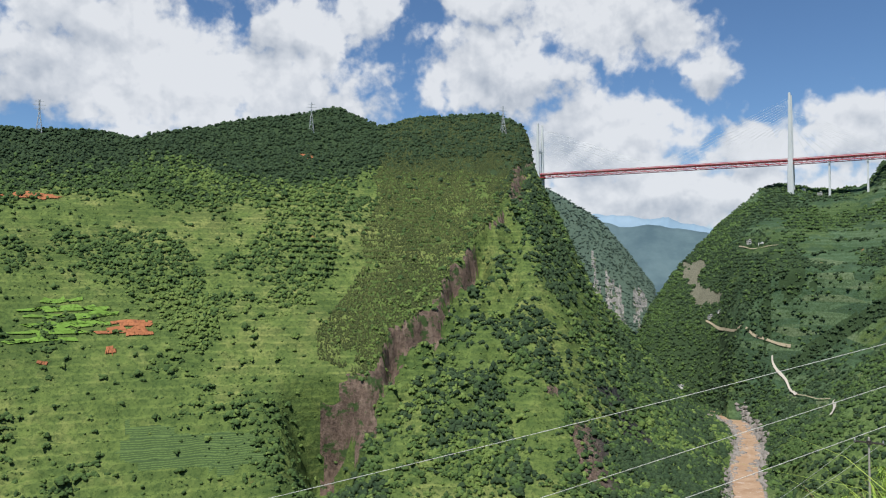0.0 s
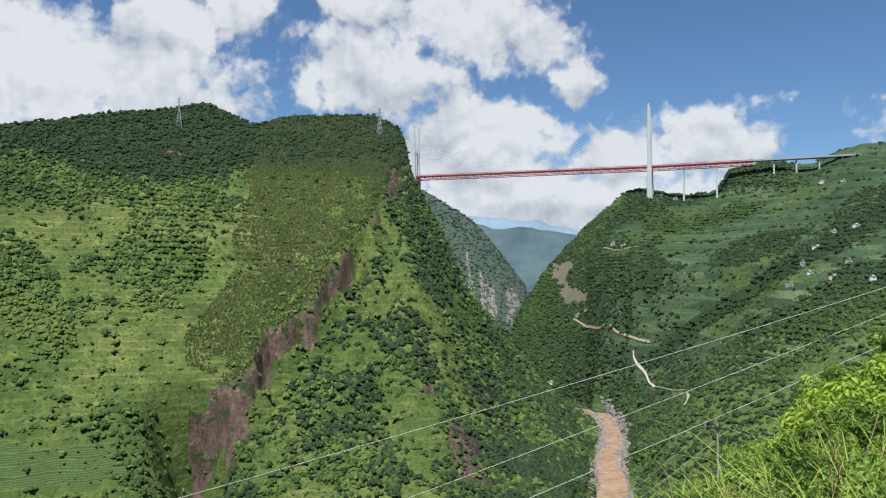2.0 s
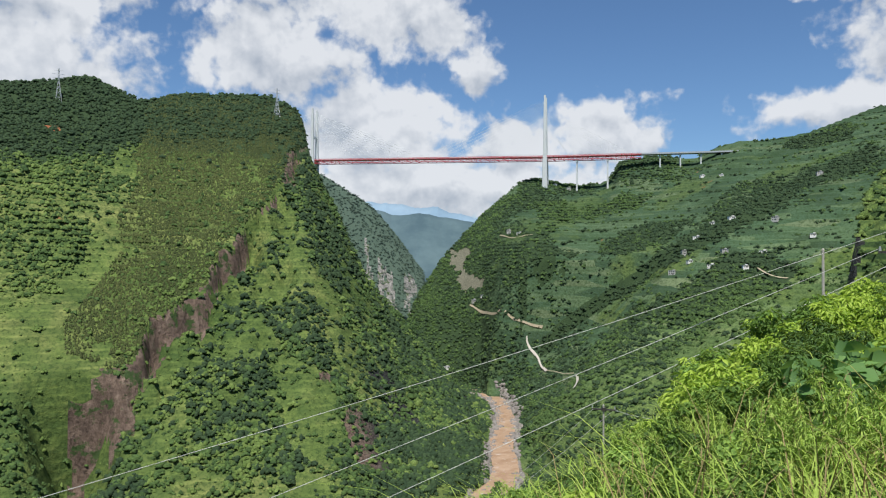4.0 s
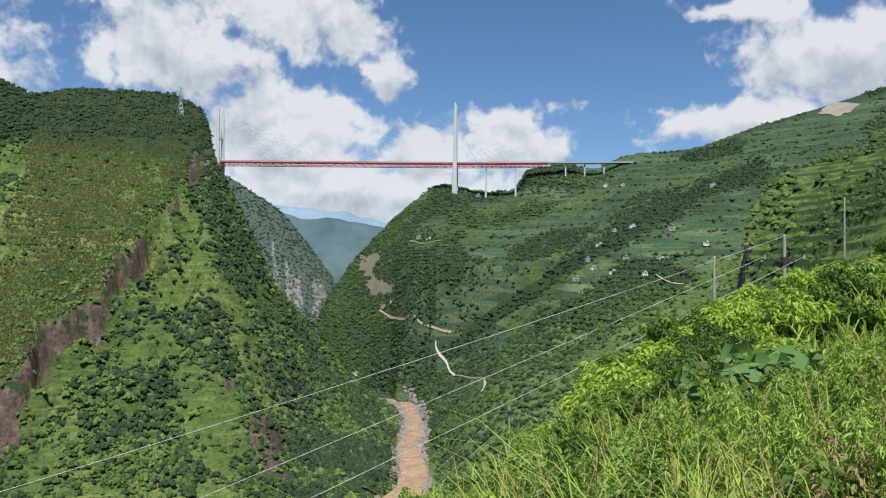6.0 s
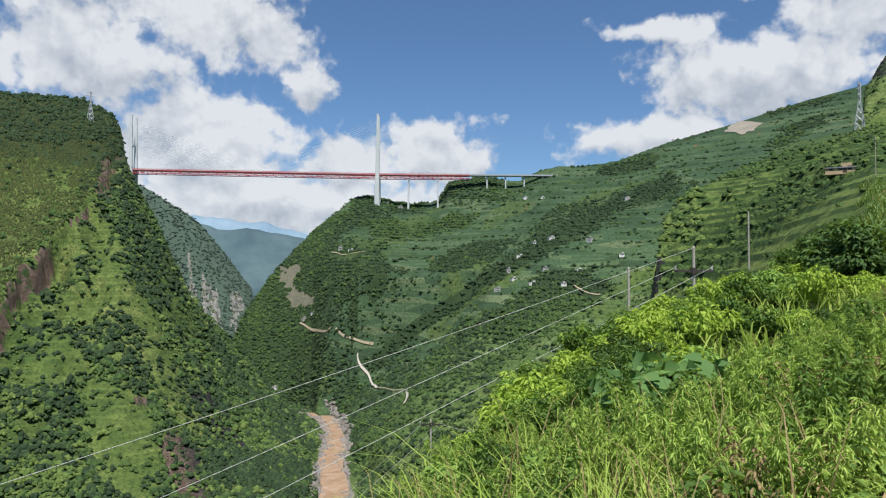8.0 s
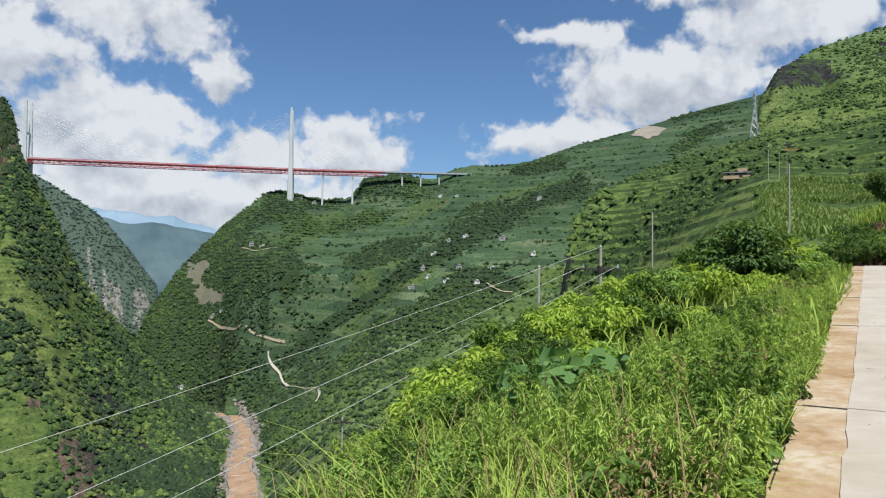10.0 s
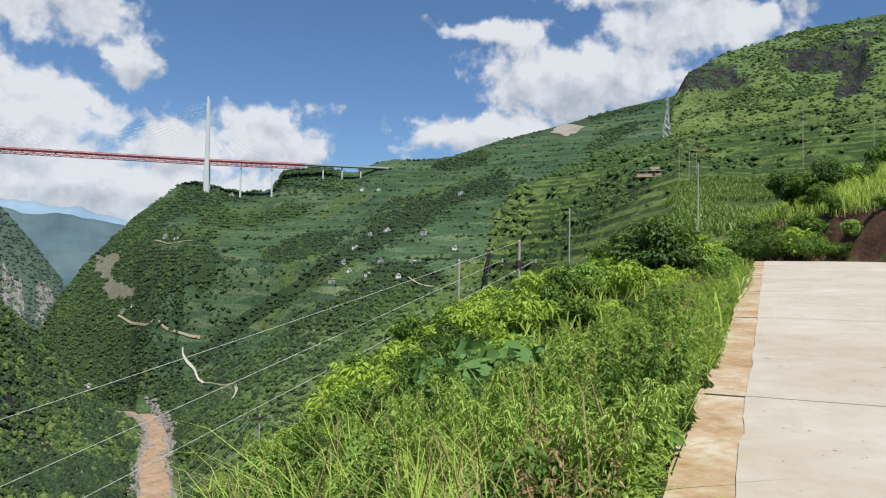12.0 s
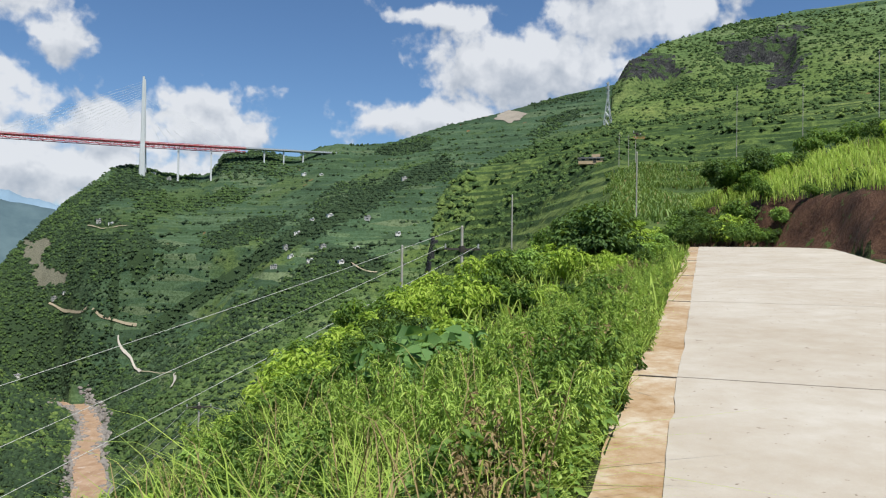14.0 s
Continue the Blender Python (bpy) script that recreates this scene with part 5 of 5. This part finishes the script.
def shrub(name, label, wide, tall, leaves, length, width, mat, seed, stems=4, lobes=7, category="shrub", full=False, spread=0.42):
    """A shrub: stems that bend outwards from the base, and leaves in uneven lobes at their ends."""
    g = np.random.default_rng(seed)
    ob = empty(name, (0, 0, 0), label=label, category=category, group="roadside shrubs")
    tips = []
    for k in range(lobes):
        t = k * 2.4 + g.uniform(-0.4, 0.4)
        f = math.sqrt((k + 0.5) / lobes) * 0.62
        tips.append(np.array([math.cos(t) * wide * f, math.sin(t) * wide * f, tall * g.uniform(0.42, 0.92) * (1 - 0.35 * f)]))
    for k in range(min(stems, lobes)):
        part("stem", bent_stem([(0, 0, -0.15), tips[k] * np.array([0.35, 0.35, 0.55]), tips[k] * np.array([0.8, 0.8, 0.85]), tips[k]], 0.012 * tall + 0.008, 0.004, BARK), ob)
    pick = g.integers(0, lobes, leaves)
    d = g.normal(size=(leaves, 3))
    d /= np.linalg.norm(d, axis=1)[:, None]
    rad = (wide * spread * g.uniform(0.2, 1.0, leaves) ** 0.5)[:, None]
    c = np.array(tips)[pick] + d * rad * np.array([1, 1, 0.7]) * g.uniform(0.7, 1.25, (lobes, 1))[pick]
    c[:, 2] = np.maximum(c[:, 2], 0.03)
    part("leaves", leaf_mesh("leaves", c, d, length, width, mat, seed, full=full), ob)
    return ob


def spike_weed(name, label, wide, tall, stems, leaves, length, width, mat, seed, category="weed"):
    """A clump of upright stems, each set with leaves all the way up and thinning towards its tip."""
    g = np.random.default_rng(seed)
    ob = empty(name, (0, 0, 0), label=label, category=category, group="roadside shrubs")
    places, ways = [], []
    for k in range(stems):
        t = k * 2.4 + g.uniform(-0.5, 0.5)
        f = wide * math.sqrt((k + 0.4) / stems)
        top = np.array([math.cos(t) * f, math.sin(t) * f, tall * g.uniform(0.6, 1.0)])
        line = [top * np.array([0.35, 0.35, 0.0]) - np.array([0, 0, 0.12]), top * np.array([0.5, 0.5, 0.4]), top * np.array([0.75, 0.75, 0.75]), top]
        part("stem", bent_stem(line, 0.007, 0.002, mat, 4), ob)
        h = g.uniform(0.08, 1.0, leaves) ** 0.9
        base = np.array([np.interp(h, [0, 0.4, 0.75, 1.0], [p[q] for p in line]) for q in range(3)]).T
        turn = g.uniform(0, 6.283, leaves)
        out = np.stack([np.cos(turn), np.sin(turn), g.uniform(0.0, 0.7, leaves)], 1)
        places.append(base + out * (g.uniform(0.0, 0.16, leaves) * (1.15 - h))[:, None] * np.array([1, 1, 0.6]))
        ways.append(out)
    part("leaves", leaf_mesh("leaves", np.vstack(places), np.vstack(ways), length, width, mat, seed), ob)
    return ob


KINDS = [
    shrub("leafy_shrub", "dark green small-leaved shrub on the roadside slope", 1.0, 1.7, 1300, 0.15, 0.5, LEAF_DARK, 11, lobes=9, spread=0.36),
    shrub("leafy_shrub", "bright yellow-green feathery shrub in the sun", 1.15, 1.6, 1100, 0.19, 0.36, LEAF_BRIGHT, 12, lobes=11, spread=0.33),
    shrub("leafy_shrub", "green shrub with dense mixed leaves on the slope", 0.9, 1.3, 900, 0.17, 0.5, LEAF_BROAD, 13, lobes=8, spread=0.36),
    spike_weed("verge_weed", "soft light green weed with feathery leaves in the verge", 0.34, 1.0, 5, 300, 0.055, 0.20, LEAF_SOFT, 14),
    spike_weed("tall_weed", "dark upright weed growing at the road edge", 0.26, 1.25, 5, 230, 0.06, 0.36, LEAF_DARK, 15),
    shrub("dark_bush", "deep green narrow-leaved bush in the shade of others", 1.0, 1.4, 1300, 0.16, 0.28, LEAF_DEEP, 19, lobes=9, spread=0.36),
    spike_weed("leafy_herb", "fresh green herb with pointed leaves among the grass", 0.22, 0.6, 5, 44, 0.10, 0.36, LEAF_BROAD, 20, category="herb"),
]
TREE = shrub("small_tree", "small dark round-crowned tree above the road bend", 1.9, 4.0, 4200, 0.22, 0.5, LEAF_DEEP, 16, stems=7, lobes=16, category="tree", spread=0.34)
BROAD = shrub("broadleaf_plant", "plant with large heart-shaped green leaves", 0.8, 0.95, 150, 0.24, 0.8, HEART_LEAF, 17, stems=5, lobes=6, category="plant", full=True)
DRY = spike_weed("dry_weed", "dry brown seeding weed at the road edge", 0.28, 0.95, 7, 80, 0.05, 0.35, STRAW, 18)
g = np.random.default_rng(33)
placed = {}


def put(kind, azimuth, distance, scale, lower=0.05):
    px, py = polar(azimuth, distance)
    m = pose(px, py, height(px, py) - lower, g.uniform(-6, 6), g.uniform(-6, 6), g.uniform(0, 360)) @ Matrix.Diagonal((scale, scale, scale * g.uniform(0.85, 1.15), 1))
    if id(kind) in placed:
        ob = copy_thing(kind, m)
        ob.matrix_basis = m
    else:
        kind.matrix_basis = m
        placed[id(kind)] = True


def beside(a, d):
    """How far a place lies to the valley side of the road."""
    return d * math.sin(HEADING - radians(a)) - EDGE


# the bushy brow below the road
for k in range(200):
    a = g.uniform(36, 65.4)
    brow_r = float(np.interp(a, [q[0] for q in NEAR_BROW], [q[2] for q in NEAR_BROW]))
    d = g.uniform(0.28, 1.12) * brow_r
    if beside(a, d) < 1.5 or d < 8.5:
        continue
    kind = KINDS[int(g.choice([0, 1, 2, 5], p=[0.24, 0.36, 0.18, 0.22]))]
    put(kind, a, d, g.uniform(0.45, 1.1) * (0.6 + d / 80))
# lower brow on the valley side
for k in range(110):
    a = g.uniform(20, 42)
    brow_r = float(np.interp(a, [q[0] for q in NEAR_BROW], [q[2] for q in NEAR_BROW]))
    put(KINDS[int(g.choice([0, 1, 2, 3, 5]))], a, g.uniform(0.42, 1.3) * brow_r, g.uniform(0.25, 0.55))
# low bushes, weeds and herbs on the near slope
for k in range(330):
    a = g.uniform(22, 64)
    d = 2.7 + 8.5 * g.uniform(0, 1) ** 1.2
    if beside(a, d) < 0.25:
        continue
    pick = int(g.choice([3, 4, 6, 2, 5, 0], p=[0.15, 0.11, 0.25, 0.14, 0.22, 0.13]))
    put(KINDS[pick], a, d, g.uniform(0.5, 0.95) if pick in (3, 4, 6) else g.uniform(0.24, 0.48))
# dark weeds in a stand at the road edge
for a, d, sc in ((59.0, 5.4, 0.95), (59.6, 5.8, 1.0), (58.4, 5.1, 0.8), (60.4, 6.4, 0.9), (58.6, 6.0, 0.9), (57.6, 5.6, 0.8), (57.2, 4.4, 0.6), (56.4, 4.1, 0.55)):
    put(KINDS[4], a, d, sc)
for a, d, sc in ((45.6, 9.6, 0.95), (46.6, 10.2, 1.1), (47.6, 10.6, 1.1), (48.8, 11.2, 1.1), (49.8, 11.8, 1.0), (46.2, 9.2, 0.8), (38.0, 3.7, 0.42), (37.2, 3.5, 0.36), (47.4, 4.6, 0.35)):
    put(BROAD, a, d, sc)
for a, d, sc in ((55.2, 3.6, 0.75), (56.2, 3.8, 0.8), (53.4, 3.6, 0.7), (57.0, 4.2, 0.85), (57.8, 4.6, 0.8), (52.0, 4.2, 0.7), (50.4, 3.5, 0.6), (49.0, 3.8, 0.65), (54.6, 4.6, 0.7), (58.2, 4.9, 0.8), (47.5, 4.2, 0.6), (46.0, 3.6, 0.5), (51.2, 5.2, 0.7), (56.0, 5.4, 0.7), (43.5, 4.4, 0.5), (43.6, 9.8, 0.9), (44.2, 10.4, 0.9), (44.8, 10.9, 0.9), (43.2, 10.8, 0.8)):
    put(DRY, a, d, sc)
# the soft green verge
for k in range(300):
    u = 4.2 + 24 * g.uniform(0, 1) ** 1.15
    v = EDGE + 0.16 + 1.9 * g.uniform(0, 1) * min(1.0, 0.3 + u / 12)
    px, py = u * ALONG[0] + v * LEFT[0], u * ALONG[1] + v * LEFT[1]
    kind = [KINDS[3], KINDS[4], KINDS[6], DRY][int(g.choice(4, p=[0.78, 0.08, 0.08, 0.06]))]
    put(kind, math.degrees(math.atan2(px, py)), math.hypot(px, py), g.uniform(0.65, 1.1))
put(TREE, 59.5, 31, 1.1, 0.6)
put(TREE, 57.9, 36, 0.75, 0.5)
put(TREE, 61.6, 40, 0.8, 0.8)
put(TREE, 66.5, 46, 0.75)
put(TREE, 68.8, 47, 0.8)
put(TREE, 71.0, 46, 0.6)
for a, d, sc in ((63.2, 36, 1.1), (64.4, 41, 1.3), (65.6, 44, 1.3), (67.4, 43, 1.4), (69.8, 46, 1.4), (70.4, 43, 1.1), (72.2, 48, 1.4), (62.4, 34, 1.0), (73.6, 45, 0.8), (74.6, 50, 1.3), (76.5, 47, 1.2), (78.4, 44, 1.1), (80, 42, 1.2), (66.6, 38, 1.0), (67.8, 38.5, 1.2), (69, 39, 1.2), (70, 40, 1.1), (71.2, 40, 0.8), (68.4, 41, 1.3), (66.9, 41, 1.4), (71.8, 37.5, 0.8), (72.6, 38, 0.7), (70.6, 37, 0.9), (69.6, 36.8, 0.8), (74.4, 37.5, 0.5), (77.2, 36, 0.5)):
    put(KINDS[int(g.choice([0, 1, 2, 5], p=[0.40, 0.02, 0.10, 0.48]))], a, d, sc)


def blades(name, x, y, tall, lean, thick, mat, label, category, seed, z=None):
    """Bent, tapering grass blades as one mesh."""
    g = np.random.default_rng(seed)
    N = len(x)
    z = land(x, y) if z is None else z
    t = g.uniform(0, 6.283, N)
    out = np.stack([np.cos(t), np.sin(t), np.zeros(N)], 1)
    side = np.stack([-np.sin(t), np.cos(t), np.zeros(N)], 1)
    tilt = (lean * g.uniform(0.3, 1.3, N) * tall)[:, None]
    p = np.stack([x, y, z - 0.03], 1)
    up = np.array([0, 0, 1.0])
    q = p + up * (tall * 0.55)[:, None] + out * tilt * 0.25
    q2 = p + up * (tall * 0.88)[:, None] + out * tilt * 0.62
    tip = p + up * (tall * 0.95)[:, None] + out * tilt * 1.1
    w = (thick * g.uniform(0.6, 1.3, N))[:, None]
    vs = np.stack([p - side * w, p + side * w, q - side * w, q + side * w, q2 - side * w * 0.6, q2 + side * w * 0.6, tip], 1).reshape(-1, 3)
    b = np.arange(N) * 7
    fs = np.concatenate([np.stack([b + i, b + j, b + k], 1) for i, j, k in ((0, 1, 3), (0, 3, 2), (2, 3, 5), (2, 5, 4), (4, 5, 6))])
    return tagged(new(name, mesh_from(name, vs, fs, mat)), label, category, kind="stuff")


def near_ground(count, az0, az1, r0, r1, power=1.0):
    a = np.radians(rng.uniform(az0, az1, count))
    r = r0 + (r1 - r0) * rng.uniform(0, 1, count) ** power
    x, y = np.sin(a) * r, np.cos(a) * r
    keep = (x * LEFT[0] + y * LEFT[1]) > EDGE + 0.03
    return x[keep], y[keep]


def leafy_cover(name, label, x, y, tall, length, width, mat, seed):
    """Low herbs as one mesh: sprigs of small leaves at all heights up to a given one."""
    g = np.random.default_rng(seed)
    z = land(x, y) + tall * g.uniform(0.05, 1.0, len(x)) ** 0.7
    t = g.uniform(0, 6.283, len(x))
    out = np.stack([np.cos(t), np.sin(t), g.uniform(0, 0.6, len(x))], 1)
    return tagged(new(name, leaf_mesh(name, np.stack([x, y, z], 1), out, length, width, mat, seed)), label, "herbs", kind="stuff")


# sprigs lie close together in cushions of different herbs
x, y = near_ground(5200, 18, 67, 2.2, 16, 1.2)
sprig = rng.integers(18, 36, len(x))
cx, cy = np.repeat(x, sprig), np.repeat(y, sprig)
hill = np.repeat(0.12 + 0.42 * ease(fbm(x, y, 1.6, 3, 88), -0.3, 0.4), sprig)
cx, cy = cx + rng.normal(0, 0.11, len(cx)), cy + rng.normal(0, 0.11, len(cx))
kind_of = np.repeat(fbm(x, y, 2.4, 3, 89) + rng.normal(0, 0.16, len(x)), sprig)
beyond = (cx * LEFT[0] + cy * LEFT[1]) > EDGE + 0.06
for name, label, low, high, length, width, mat, seed in (
        ("bright_herbs", "bright green low herbs between the taller weeds", 0.04, 9, 0.06, 0.36, LEAF_SOFT, 311),
        ("leafy_herbs", "green leafy herbs covering the roadside slope", -0.14, 0.04, 0.075, 0.45, LEAF_BROAD, 312),
        ("dark_herbs", "dark green low herbs in the hollows of the slope", -9, -0.14, 0.07, 0.45, LEAF_DARK, 313)):
    pick = (kind_of > low) & (kind_of <= high) & beyond
    leafy_cover(name, label, cx[pick], cy[pick], hill[pick], length, width, mat, seed)
x, y = near_ground(26000, 18, 67, 1.9, 14, 1.3)
tuft = fbm(x, y, 0.9, 3, 77)
keep = (tuft > 0.2) & ((x * LEFT[0] + y * LEFT[1]) > EDGE + 0.25)
x, y, tuft = x[keep], y[keep], tuft[keep]
blades("roadside_grass", x, y, (0.22 + 0.42 * rng.uniform(0, 1, len(x)) ** 1.5) * (1 + 0.5 * tuft), 1.1, 0.0045, GRASS, "fresh green roadside grass in long bent blades", "grass", 301)
u = rng.uniform(5.0, 30, 3000)
v = EDGE + 0.05 + 1.5 * rng.beta(1.2, 2.2, 3000)
x, y = u * ALONG[0] + v * LEFT[0], u * ALONG[1] + v * LEFT[1]
blades("verge_grass", x, y, 0.25 + 0.45 * rng.uniform(0, 1, len(x)) * ease(u, 3.5, 9), 0.9, 0.0045, GRASS, "tall soft green grass along the road edge", "grass", 302)
# long arching blades that stand over the rest
x, y = near_ground(420, 22, 54, 2.6, 6.5)
blades("arching_grass", x, y, rng.uniform(0.5, 0.95, len(x)), 1.7, 0.006, GRASS, "long arching grass blades standing over the herbs", "grass", 307)
x, y = near_ground(6000, 20, 66, 12, 60, 1.0)
blades("slope_grass", x, y, rng.uniform(0.4, 1.0, len(x)), 0.7, 0.02, GRASS, "coarse grass between the bushes on the slope", "grass", 303)
x, y = near_ground(350, 26, 60, 2.4, 7)
blades("seed_stalks", x, y, rng.uniform(0.6, 1.15, len(x)), 0.5, 0.004, STRAW, "thin straw-coloured seed stalks above the grass", "grass", 304)
# grass on the cut bank
u = rng.uniform(24, 56, 14000)
w = rng.uniform(0.9, 9, 14000)
v = FARSIDE - w + 7.5 * ease(u, 30, 50)
x, y = u * ALONG[0] + v * LEFT[0], u * ALONG[1] + v * LEFT[1]
keep = (w + 0.9 * fbm(x, y, 2.5, 3, 79) > 1.9) | (fbm(x, y, 1.6, 3, 85) > 0.28)
x, y = x[keep], y[keep]
blades("bank_grass", x, y, rng.uniform(0.35, 0.95, len(x)), 0.7, 0.016, GRASS, "grass hanging over the red earth bank", "grass", 305)
# maize on the slope over the road
count = 9500
a = np.radians(rng.uniform(60, 84, count))
r = np.sqrt(rng.uniform(74 ** 2, 225 ** 2, count))
row = 2.6
r = np.round(r / row) * row + rng.normal(0, 0.12, count)
x, y = np.sin(a) * r, np.cos(a) * r
z = land(x, y)
deg = np.degrees(a)
keep = (fbm(x, y, 30, 3, 83) > -0.4) & (deg > 60.6 + 2.0 * fbm(x, y, 18, 3, 84)) & (np.degrees(np.arctan2(z - EYE, r)) < np.interp(deg, [60, 62, 67, 73], [6.2, 6.9, 8.4, 9.8]) + 0.8 * fbm(x, y, 25, 3, 86))
x, y, z = x[keep], y[keep], z[keep]
xs, ys, zs = np.repeat(x, 4), np.repeat(y, 4), np.repeat(z, 4) + np.tile(np.linspace(0.0, 0.85, 4), len(x))
blades("maize_plants", xs + rng.normal(0, 0.05, len(xs)), ys + rng.normal(0, 0.05, len(xs)), rng.uniform(0.6, 1.0, len(xs)), 1.15, 0.085, CORN, "maize plants in rows on the slope over the road", "maize", 306, zs)
